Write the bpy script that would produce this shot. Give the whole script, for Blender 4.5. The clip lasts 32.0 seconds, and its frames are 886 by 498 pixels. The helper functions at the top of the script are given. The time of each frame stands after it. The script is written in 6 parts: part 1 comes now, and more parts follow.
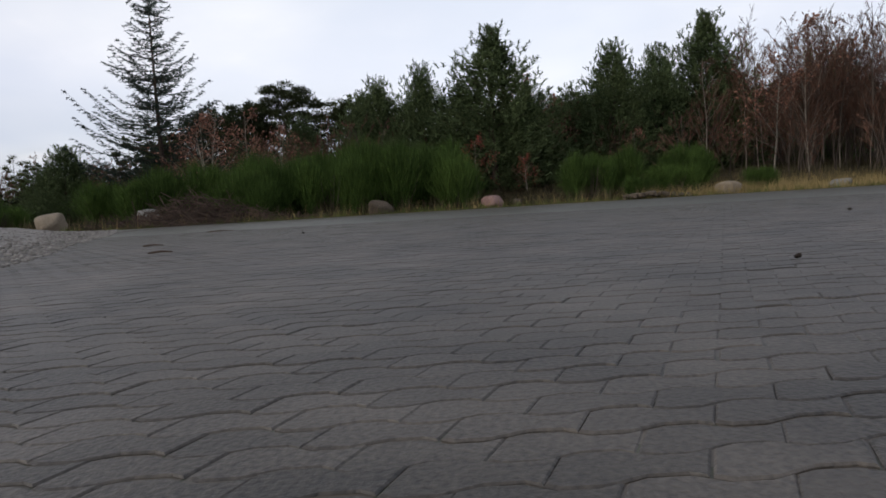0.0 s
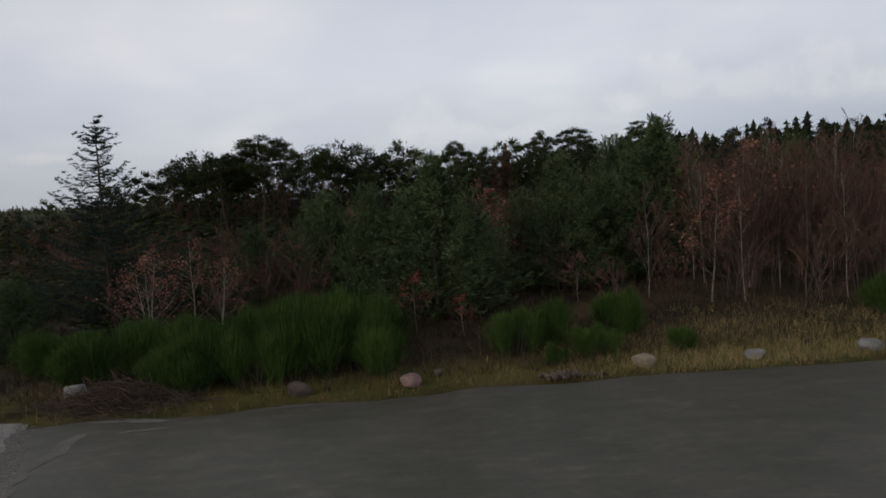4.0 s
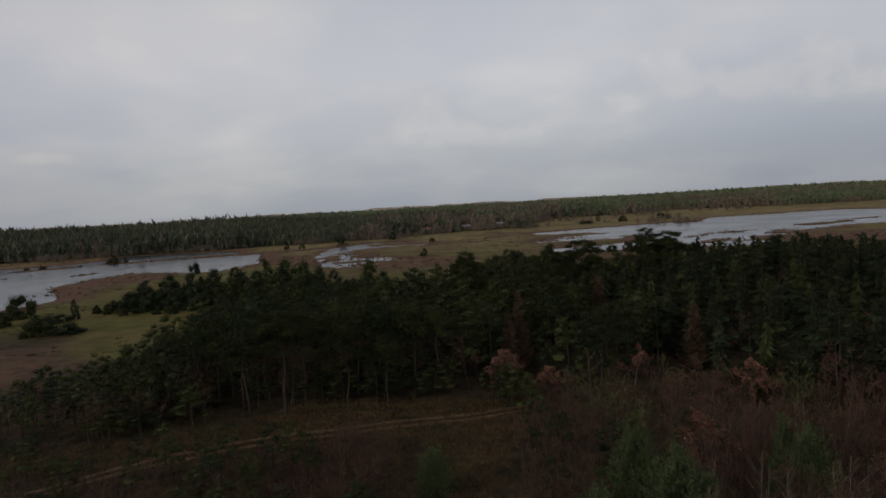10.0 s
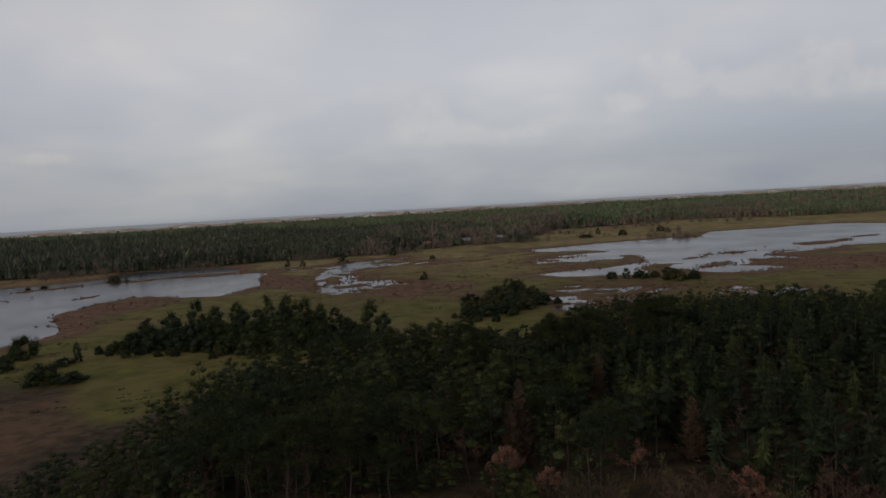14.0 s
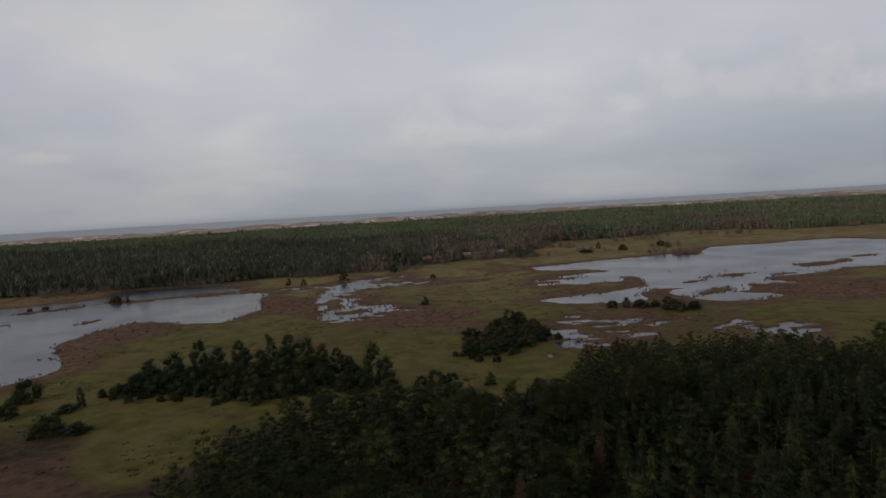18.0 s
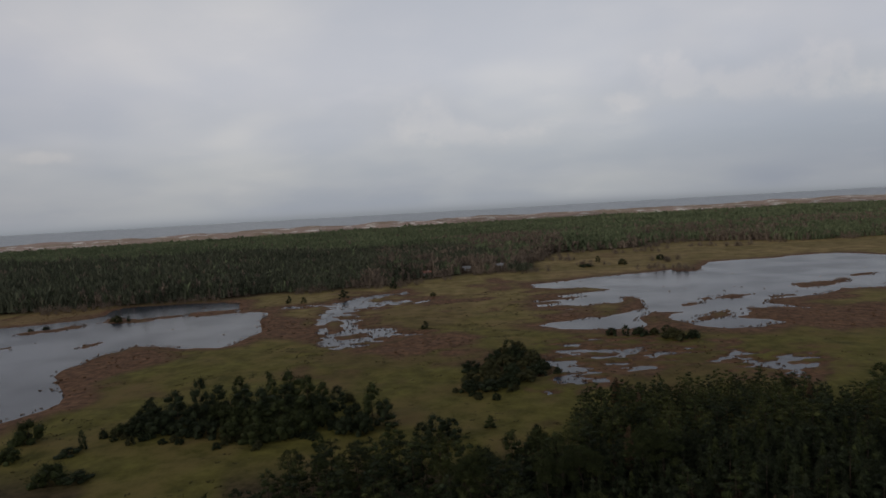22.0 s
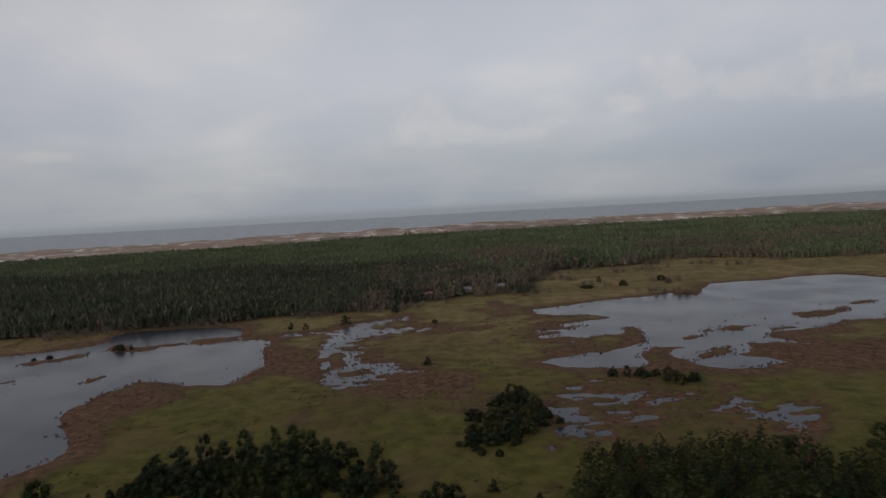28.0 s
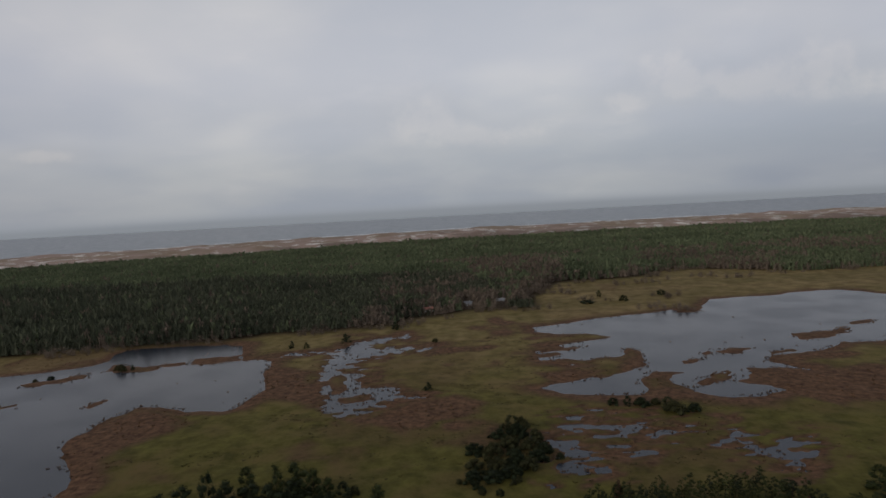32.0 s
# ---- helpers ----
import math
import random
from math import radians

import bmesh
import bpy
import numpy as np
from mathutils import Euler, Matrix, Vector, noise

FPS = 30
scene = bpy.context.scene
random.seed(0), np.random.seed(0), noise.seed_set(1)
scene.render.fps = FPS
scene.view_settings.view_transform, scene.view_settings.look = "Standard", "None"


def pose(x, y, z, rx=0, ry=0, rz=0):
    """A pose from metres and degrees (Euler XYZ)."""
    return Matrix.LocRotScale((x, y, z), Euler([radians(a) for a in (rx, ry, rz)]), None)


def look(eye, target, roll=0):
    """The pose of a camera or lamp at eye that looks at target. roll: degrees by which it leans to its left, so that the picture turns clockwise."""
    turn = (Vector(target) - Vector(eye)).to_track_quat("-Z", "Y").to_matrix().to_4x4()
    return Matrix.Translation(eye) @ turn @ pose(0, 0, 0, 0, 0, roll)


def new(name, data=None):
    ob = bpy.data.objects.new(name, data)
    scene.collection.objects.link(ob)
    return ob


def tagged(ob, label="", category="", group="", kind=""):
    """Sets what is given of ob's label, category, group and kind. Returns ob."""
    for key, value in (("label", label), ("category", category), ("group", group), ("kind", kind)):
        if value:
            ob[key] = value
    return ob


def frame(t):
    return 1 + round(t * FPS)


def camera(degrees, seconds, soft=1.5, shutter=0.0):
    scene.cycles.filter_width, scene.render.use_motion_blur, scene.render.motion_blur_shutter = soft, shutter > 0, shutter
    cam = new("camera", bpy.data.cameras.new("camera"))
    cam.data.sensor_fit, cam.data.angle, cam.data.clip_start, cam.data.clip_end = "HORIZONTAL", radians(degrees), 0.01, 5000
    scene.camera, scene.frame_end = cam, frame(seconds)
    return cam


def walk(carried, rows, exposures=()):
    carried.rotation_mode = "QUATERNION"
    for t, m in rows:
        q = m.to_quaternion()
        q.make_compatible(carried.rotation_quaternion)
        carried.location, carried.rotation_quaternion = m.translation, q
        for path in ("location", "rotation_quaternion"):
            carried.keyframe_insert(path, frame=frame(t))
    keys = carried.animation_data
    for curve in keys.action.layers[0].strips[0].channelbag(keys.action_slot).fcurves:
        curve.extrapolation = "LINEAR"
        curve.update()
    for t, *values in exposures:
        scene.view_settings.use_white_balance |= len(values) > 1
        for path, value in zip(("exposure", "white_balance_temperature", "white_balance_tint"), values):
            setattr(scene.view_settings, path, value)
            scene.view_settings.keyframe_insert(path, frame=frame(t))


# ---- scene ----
cam = camera(70.0, 32.0, soft=1.6)
TRACK = [  # seconds, x, y, z, lean
    (0, -3.23, 0.00, 0.36, -3.30),
    (0.5, -3.00, 0.00, 0.74, -3.30),
    (1, -2.52, 0.00, 1.18, -3.30),
    (1.5, -1.99, 0.00, 1.55, -3.30),
    (2, -1.46, 0.00, 1.74, -3.30),
    (2.5, -1.04, 0.00, 2.01, -3.30),
    (3, -0.56, 0.00, 3.13, -3.30),
    (3.5, -0.15, 0.00, 4.90, -3.30),
    (4, 0.34, 0.00, 7.14, -3.30),
    (4.5, 0.35, 0.00, 9.09, -3.30),
    (6.5, -0.62, 0.00, 16.57, -3.30),
    (7.5, -0.68, 0.00, 21.04, -3.30),
    (8.5, -0.38, 0.00, 24.84, -3.30),
    (9.5, -0.52, 0.00, 28.71, -3.30),
    (10.5, -0.56, 0.00, 32.37, -3.30),
    (11.5, -0.01, 0.00, 35.92, -3.30),
    (12.5, 0.25, 0.00, 39.67, -3.30),
    (13.5, 0.15, 0.00, 43.17, -3.30),
    (14.5, 0.07, 0.00, 46.87, -3.30),
    (16.5, 0.12, 0.00, 54.25, -3.28),
    (17.5, 0.41, 0.00, 58.72, -3.26),
    (18.5, 0.54, 0.00, 62.51, -3.25),
    (19.5, 0.85, 0.00, 66.35, -3.23),
    (21, 1.30, 0.00, 71.97, -3.21),
    (22.5, 1.39, 0.00, 77.41, -3.19),
    (24, 0.98, 0.00, 82.87, -3.17),
    (25.5, 1.10, 0.00, 88.57, -3.15),
    (27.5, 1.22, 0.00, 96.09, -3.12),
    (29, 1.11, 0.00, 101.88, -3.09),
    (30.5, 1.12, 0.00, 108.04, -3.07),
    (32, 1.64, 0.00, 113.97, -3.05),
]
PITCH = -4.36
walk(cam, [(t, pose(x, y, z, 90 + PITCH, 0, 0) @ pose(0, 0, 0, 0, 0, r)) for t, x, y, z, r in TRACK],
     exposures=((0, 0.88, 6250, 10), (2.0, 0.74, 6250, 10), (4.5, 0.38, 6400, 10), (7, 0.15, 6550, 10), (20, 0.12, 6500, 10), (32, 0.1, 6430, 10)))

# ---- sky and light ----
world = bpy.data.worlds.new("overcast_sky")
scene.world = world
world.use_nodes = True
wn, wl = world.node_tree.nodes, world.node_tree.links
wn.clear()


SUN_ELEV, SUN_ROT = 22.0, 240.0
sky = wn.new("ShaderNodeTexSky")
sky.sky_type, sky.sun_disc = "NISHITA", False
sky.sun_elevation, sky.sun_rotation = radians(SUN_ELEV), radians(SUN_ROT)
sky.air_density, sky.dust_density = 1.0, 2.0
coord = wn.new("ShaderNodeTexCoord")
sep = wn.new("ShaderNodeSeparateXYZ")
wl.new(coord.outputs["Generated"], sep.inputs[0])
# cloud layer: direction flattened on to a ceiling, so that clouds crowd towards the horizon
lift = wn.new("ShaderNodeMath"); lift.operation = "MAXIMUM"; lift.inputs[1].default_value = 0.0
wl.new(sep.outputs["Z"], lift.inputs[0])
den = wn.new("ShaderNodeMath"); den.operation = "ADD"; den.inputs[1].default_value = 0.30
wl.new(lift.outputs[0], den.inputs[0])
flat = wn.new("ShaderNodeVectorMath"); flat.operation = "DIVIDE"
wl.new(coord.outputs["Generated"], flat.inputs[0])
wl.new(den.outputs[0], flat.inputs[1])


def wnoise(scale, detail, offset):
    mp = wn.new("ShaderNodeMapping")
    mp.inputs["Location"].default_value = offset
    wl.new(flat.outputs[0], mp.inputs["Vector"])
    n = wn.new("ShaderNodeTexNoise")
    n.inputs["Scale"].default_value, n.inputs["Detail"].default_value = scale, detail
    n.inputs["Roughness"].default_value = 0.55
    wl.new(mp.outputs[0], n.inputs["Vector"])
    return n.outputs["Fac"]


def wramp(src, stops):
    r = wn.new("ShaderNodeValToRGB")
    r.color_ramp.interpolation = "EASE"
    els = r.color_ramp.elements
    while len(els) < len(stops):
        els.new(0.5)
    for e, (p, c) in zip(els, stops):
        e.position, e.color = p, (*c, 1)
    wl.new(src, r.inputs[0])
    return r.outputs["Color"]


def wmix(kind, fac, a, b):
    m = wn.new("ShaderNodeMix")
    m.data_type, m.blend_type = "RGBA", kind
    for sock, v in ((m.inputs["Factor"], fac), (m.inputs["A"], a), (m.inputs["B"], b)):
        if isinstance(v, (int, float)):
            sock.default_value = v
        elif isinstance(v, tuple):
            sock.default_value = (*v, 1)
        else:
            wl.new(v, sock)
    return m.outputs["Result"]


# stratus: grey-blue close to the horizon, paler and whiter above; the unseen zenith is darkened to dim the ground
base = wramp(sep.outputs["Z"], [(0.0, (3.95, 4.2, 4.6)), (0.045, (4.4, 4.6, 4.98)), (0.12, (5.5, 5.56, 5.85)), (0.2, (6.35, 6.3, 6.5)), (0.36, (5.6, 5.7, 6.0)), (0.6, (2.9, 3.0, 3.2)), (1.0, (2.3, 2.4, 2.6))])
large = wramp(wnoise(0.9, 3, (3.1, 0.4, 0)), [(0.35, (0.88, 0.90, 0.95)), (0.65, (1.10, 1.08, 1.05))])
small = wramp(wnoise(3.2, 6, (7.3, 1.2, 0)), [(0.40, (0.985, 0.99, 0.995)), (0.55, (1.0, 1.0, 1.0)), (0.76, (1.05, 1.04, 1.03))])
puff = wramp(wnoise(5.5, 5, (2.6, 8.4, 0)), [(0.50, (1.0, 1.0, 1.0)), (0.60, (1.01, 1.008, 1.005)), (0.74, (1.04, 1.03, 1.02))])
cloud = wmix("MULTIPLY", 1.0, wmix("MULTIPLY", 1.0, wmix("MULTIPLY", 1.0, base, large), small), puff)


def wmath(kind, a, b=0.0, c=0.0):
    n = wn.new("ShaderNodeMath"); n.operation = kind
    for sock, v in zip(n.inputs, (a, b, c)):
        if isinstance(v, (int, float)):
            sock.default_value = v
        else:
            wl.new(v, sock)
    return n.outputs[0]


# sky is brightest ahead, slightly west; lens falloff to both sides is painted in
ahead = wmath("MAXIMUM", sep.outputs["Y"], 0.2)
across, height = wmath("DIVIDE", sep.outputs["X"], ahead), wmath("DIVIDE", sep.outputs["Z"], ahead)
side_falloff = wramp(wmath("MULTIPLY_ADD", across, 0.5, 0.5), [(0.1, (0.90, 0.90, 0.92)), (0.38, (1.08, 1.07, 1.05)), (0.55, (1.06, 1.06, 1.05)), (0.86, (0.88, 0.89, 0.92))])
cloud = wmix("MULTIPLY", 1.0, cloud, side_falloff)
# low cumulus over the sea: middle across, height, half width, half height
CUMULUS = [(-0.03, 0.130, 0.075, 0.045), (0.10, 0.100, 0.11, 0.022), (0.285, 0.135, 0.050, 0.022), (0.37, 0.195, 0.060, 0.045), (0.47, 0.155, 0.10, 0.032), (0.60, 0.175, 0.075, 0.050), (0.70, 0.14, 0.08, 0.03), (-0.62, 0.10, 0.07, 0.014)]
comb = wn.new("ShaderNodeCombineXYZ")
wl.new(across, comb.inputs[0]); wl.new(height, comb.inputs[1])
billow = wn.new("ShaderNodeTexNoise"); billow.inputs["Scale"].default_value, billow.inputs["Detail"].default_value, billow.inputs["Roughness"].default_value = 11.0, 5, 0.6
wl.new(comb.outputs[0], billow.inputs["Vector"])
total = 0.0
for mx, mz, hw, hh in CUMULUS:
    dx = wmath("MULTIPLY", wmath("SUBTRACT", across, mx), 1 / hw)
    dz = wmath("MULTIPLY", wmath("SUBTRACT", height, mz), 1 / hh)
    total = wmath("ADD", total, wmath("POWER", 2.718, wmath("MULTIPLY", wmath("ADD", wmath("MULTIPLY", dx, dx), wmath("MULTIPLY", dz, dz)), -1.0)))
heap = wmath("MULTIPLY", total, wmath("MULTIPLY_ADD", billow.outputs["Fac"], 2.6, -0.55))
cloud = wmix("MULTIPLY", 1.0, cloud, wramp(heap, [(0.0, (1.0, 1.0, 1.0)), (0.30, (1.0, 0.995, 0.985)), (0.85, (1.13, 1.09, 1.04))]))
both = wmix("MIX", 0.88, sky.outputs["Color"], cloud)
# the open sea goes on past the far end of the water sheet, up to the horizon
below = wn.new("ShaderNodeMapRange"); below.interpolation_type = "SMOOTHSTEP"
for key, v in (("From Min", 0.004), ("From Max", -0.016)):
    below.inputs[key].default_value = v
wl.new(sep.outputs["Z"], below.inputs["Value"])
depth = wn.new("ShaderNodeMapRange")
for key, v in (("From Min", -0.030), ("From Max", -0.004)):
    depth.inputs[key].default_value = v
wl.new(sep.outputs["Z"], depth.inputs["Value"])
# haze is painted in: the sea pales towards the horizon and blends into the sky
sea_far = wramp(depth.outputs[0], [(0.0, (2.4, 2.6, 2.83)), (0.5, (2.65, 2.86, 3.12)), (1.0, (3.15, 3.38, 3.7))])
final = wmix("MIX", below.outputs[0], both, sea_far)
bg = wn.new("ShaderNodeBackground")
bg.inputs["Strength"].default_value = 0.085
wl.new(final, bg.inputs["Color"])
out = wn.new("ShaderNodeOutputWorld")
wl.new(bg.outputs[0], out.inputs[0])

sun = new("sun", bpy.data.lights.new("sun", "SUN"))
sun.data.energy, sun.data.angle, sun.data.color = 0.5, radians(14), (1.0, 0.93, 0.84)
az, el = radians(SUN_ROT), radians(SUN_ELEV)
sun.matrix_world = look((0, 0, 300), (-math.sin(az) * math.cos(el), -math.cos(az) * math.cos(el), 300 - math.sin(el)))


# ---- materials ----
def material(name, dark, light, scale=1.0, fine=12.0, rough=0.9, bump=0.3, spread=0.25, island=False, metal=0.0, spec=0.3, dist=0.02, coarse=0.55):
    """Two scales of variation between a dark and a light colour, with relief."""
    m = bpy.data.materials.new(name)
    m.use_nodes = True
    n, l = m.node_tree.nodes, m.node_tree.links
    p = n["Principled BSDF"]
    p.inputs["Roughness"].default_value, p.inputs["Metallic"].default_value = rough, metal
    p.inputs["Specular IOR Level"].default_value = spec
    g = n.new("ShaderNodeNewGeometry")
    a = n.new("ShaderNodeTexNoise"); a.inputs["Scale"].default_value = scale; a.inputs["Detail"].default_value = 4
    b = n.new("ShaderNodeTexNoise"); b.inputs["Scale"].default_value = fine; b.inputs["Detail"].default_value = 3
    l.new(g.outputs["Position"], a.inputs["Vector"])
    l.new(g.outputs["Position"], b.inputs["Vector"])
    s = n.new("ShaderNodeMath"); s.operation = "MULTIPLY_ADD"; s.inputs[1].default_value = 1.1 - coarse
    l.new(b.outputs["Fac"], s.inputs[0])
    s2 = n.new("ShaderNodeMath"); s2.operation = "MULTIPLY"; s2.inputs[1].default_value = coarse
    l.new(a.outputs["Fac"], s2.inputs[0])
    l.new(s2.outputs[0], s.inputs[2])
    r = n.new("ShaderNodeMapRange")
    r.inputs["From Min"].default_value, r.inputs["From Max"].default_value = 0.36, 0.74
    l.new(s.outputs[0], r.inputs["Value"])
    x = n.new("ShaderNodeMix"); x.data_type = "RGBA"
    x.inputs["A"].default_value, x.inputs["B"].default_value = (*dark, 1), (*light, 1)
    l.new(r.outputs[0], x.inputs["Factor"])
    col = x.outputs["Result"]
    info = n.new("ShaderNodeObjectInfo")
    var = n.new("ShaderNodeMath"); var.operation = "MULTIPLY_ADD"
    var.inputs[1].default_value, var.inputs[2].default_value = 2 * spread, 1 - spread
    l.new(g.outputs["Random Per Island"] if island else info.outputs["Random"], var.inputs[0])
    h = n.new("ShaderNodeHueSaturation")
    l.new(var.outputs[0], h.inputs["Value"])
    l.new(col, h.inputs["Color"])
    l.new(h.outputs[0], p.inputs["Base Color"])
    if bump:
        bp = n.new("ShaderNodeBump"); bp.inputs["Strength"].default_value = bump; bp.inputs["Distance"].default_value = dist
        l.new(s.outputs[0], bp.inputs["Height"])
        l.new(bp.outputs[0], p.inputs["Normal"])
    return m


M_PINE = material("pine_needles", (0.014, 0.019, 0.008), (0.056, 0.066, 0.024), 0.5, 3, 0.75, 0, 0.28, True, coarse=0.75, spec=0.08)
M_PINE_OLIVE = material("olive_pine_needles", (0.020, 0.025, 0.009), (0.076, 0.082, 0.028), 0.5, 3, 0.75, 0, 0.28, True, coarse=0.75, spec=0.08)
M_PINE_DARK = material("dark_pine_needles", (0.010, 0.014, 0.008), (0.040, 0.050, 0.023), 0.5, 3, 0.75, 0, 0.28, True, coarse=0.75, spec=0.08)
M_SPRUCE_DARK = material("dark_spruce_needles", (0.010, 0.013, 0.008), (0.036, 0.043, 0.022), 0.5, 3, 0.8, 0, 0.28, True, coarse=0.75, spec=0.08)
M_SPRUCE = material("spruce_needles", (0.018, 0.028, 0.022), (0.050, 0.070, 0.052), 0.4, 6, 0.75, 0, 0.4, True, spec=0.08)
M_YOUNG = material("young_pine_needles", (0.034, 0.052, 0.024), (0.130, 0.166, 0.070), 0.4, 6, 0.75, 0, 0.4, True, spec=0.08)
M_BROOM = material("broom_twigs", (0.018, 0.036, 0.009), (0.086, 0.138, 0.030), 0.5, 5, 0.75, 0, 0.45, True, spec=0.08)
M_HEATH = material("heather_twigs", (0.04, 0.035, 0.02), (0.10, 0.085, 0.045), 0.5, 5, 0.8, 0, 0.4, True, spec=0.08)
M_HEATH_GREEN = material("olive_scrub", (0.024, 0.026, 0.012), (0.070, 0.068, 0.030), 0.26, 3, 0.8, 0, 0.35, True, coarse=0.75, spec=0.08)
M_TWIG = material("red_brown_twigs", (0.074, 0.040, 0.029), (0.166, 0.092, 0.064), 0.5, 5, 0.85, 0, 0.35, True, spec=0.08)
M_TWIG_OLIVE = material("olive_twigs", (0.062, 0.069, 0.028), (0.155, 0.152, 0.066), 0.5, 5, 0.85, 0, 0.35, True, spec=0.08)
M_LEAF = material("russet_leaves", (0.14, 0.062, 0.042), (0.30, 0.150, 0.100), 0.5, 5, 0.8, 0, 0.4, True)
M_LEAF_RED = material("red_leaves", (0.16, 0.032, 0.022), (0.30, 0.075, 0.05), 0.5, 5, 0.8, 0, 0.4, True)
M_LARCH = material("larch_twigs", (0.070, 0.045, 0.028), (0.145, 0.092, 0.058), 0.5, 5, 0.85, 0, 0.35, True, spec=0.08)
M_BARK = material("pine_bark", (0.030, 0.022, 0.017), (0.085, 0.058, 0.043), 1.5, 18, 0.9, 0.6, 0.2)
M_STEM = material("brown_bark", (0.045, 0.034, 0.027), (0.115, 0.088, 0.068), 2.0, 14, 0.85, 0.3, 0.3)
M_PALE = material("pale_bark", (0.12, 0.10, 0.08), (0.30, 0.255, 0.20), 2.0, 14, 0.85, 0.3, 0.25)
M_GRASS = material("dry_grass", (0.16, 0.115, 0.048), (0.36, 0.27, 0.115), 0.3, 4, 0.85, 0, 0.35, True)
M_SEDGE = material("brown_sedge", (0.095, 0.057, 0.025), (0.225, 0.145, 0.062), 0.25, 4, 0.85, 0, 0.35, True, spec=0.1)
M_GREEN = material("green_grass", (0.05, 0.065, 0.015), (0.12, 0.135, 0.035), 0.3, 4, 0.85, 0, 0.35, True)
M_REED = material("reeds", (0.082, 0.046, 0.025), (0.18, 0.105, 0.056), 0.2, 3, 0.9, 0, 0.35, True)
M_PAVER = material("concrete_paver", (0.024, 0.021, 0.019), (0.138, 0.117, 0.097), 1.6, 80, 0.55, 1.0, 0.20, spec=0.5, dist=0.007)
M_PAVER_J = material("concrete_paver_joined", (0.024, 0.021, 0.019), (0.138, 0.117, 0.097), 1.6, 80, 0.55, 1.0, 0.20, island=True, spec=0.5, dist=0.007)
M_STICK = material("dead_sticks", (0.034, 0.022, 0.017), (0.115, 0.078, 0.058), 1.0, 10, 0.9, 0, 0.4, True)
# far trees: colours raised to hold the pale air haze over the distance
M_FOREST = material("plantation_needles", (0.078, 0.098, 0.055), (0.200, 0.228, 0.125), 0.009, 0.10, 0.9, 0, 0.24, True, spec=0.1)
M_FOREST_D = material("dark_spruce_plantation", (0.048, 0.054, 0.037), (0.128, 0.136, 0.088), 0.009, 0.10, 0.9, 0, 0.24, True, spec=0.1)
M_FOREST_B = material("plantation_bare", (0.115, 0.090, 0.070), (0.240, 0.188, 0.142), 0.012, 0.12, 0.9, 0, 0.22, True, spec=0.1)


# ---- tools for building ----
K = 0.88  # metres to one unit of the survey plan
rng = np.random.default_rng(7)
TABLE = rng.random((64, 64))
WATER = -2.65


def vnoise(x, y, size, shift=0.0):
    """Smooth lattice noise from 0 to 1 with bumps about one size across."""
    u, v = np.asarray(x) / size + shift * 7.13 + 1000, np.asarray(y) / size + shift * 3.71 + 1000
    i, j = np.floor(u).astype(int), np.floor(v).astype(int)
    a, b = u - i, v - j
    a, b = a * a * (3 - 2 * a), b * b * (3 - 2 * b)
    q = lambda p, r: TABLE[p % 64, r % 64]
    return (q(i, j) * (1 - a) + q(i + 1, j) * a) * (1 - b) + (q(i, j + 1) * (1 - a) + q(i + 1, j + 1) * a) * b


def rough_noise(x, y, size, shift=0.0):
    return (vnoise(x, y, size, shift) + 0.5 * vnoise(x, y, size / 2, shift + 1) + 0.25 * vnoise(x, y, size / 4.1, shift + 2)) / 1.75


def side(x, y, outline):
    """Distance to an outline in plan, below zero inside it; 60 or more is given as 60."""
    x, y = np.broadcast_arrays(np.asarray(x, float), np.asarray(y, float))
    pts = [(px * K, py * K) for px, py in outline]
    ox, oy = [p[0] for p in pts], [p[1] for p in pts]
    full = np.full(x.shape, 60.0)
    close = (x > min(ox) - 60) & (x < max(ox) + 60) & (y > min(oy) - 60) & (y < max(oy) + 60)
    x, y = x[close], y[close]
    best, inside = np.full(x.shape, 1e9), np.zeros(x.shape, bool)
    for (ax, ay), (bx, by) in zip(pts, pts[1:] + pts[:1]):
        ex, ey = bx - ax, by - ay
        t = np.clip(((x - ax) * ex + (y - ay) * ey) / (ex * ex + ey * ey + 1e-9), 0, 1)
        best = np.minimum(best, (x - ax - t * ex) ** 2 + (y - ay - t * ey) ** 2)
        cross = (ay > y) != (by > y)
        inside ^= cross & (x < ex * (y - ay) / (ey if ey else 1e-9) + ax)
    best = np.sqrt(best)
    full[close] = np.where(inside, -best, best)
    return full


def smooth(lo, hi, v):
    t = np.clip((np.asarray(v, float) - lo) / (hi - lo), 0, 1)
    return t * t * (3 - 2 * t)


def mesh_np(name, verts, tris, mat, smooth_shade=False):
    verts, tris = np.asarray(verts, np.float32), np.asarray(tris, np.int32)
    me = bpy.data.meshes.new(name)
    me.vertices.add(len(verts)); me.vertices.foreach_set("co", verts.ravel())
    n, k = tris.shape
    me.loops.add(n * k); me.loops.foreach_set("vertex_index", tris.ravel())
    me.polygons.add(n)
    me.polygons.foreach_set("loop_start", np.arange(0, n * k, k, dtype=np.int32))
    me.polygons.foreach_set("use_smooth", np.full(n, smooth_shade))
    me.update(calc_edges=True)
    me.materials.append(mat)
    return me


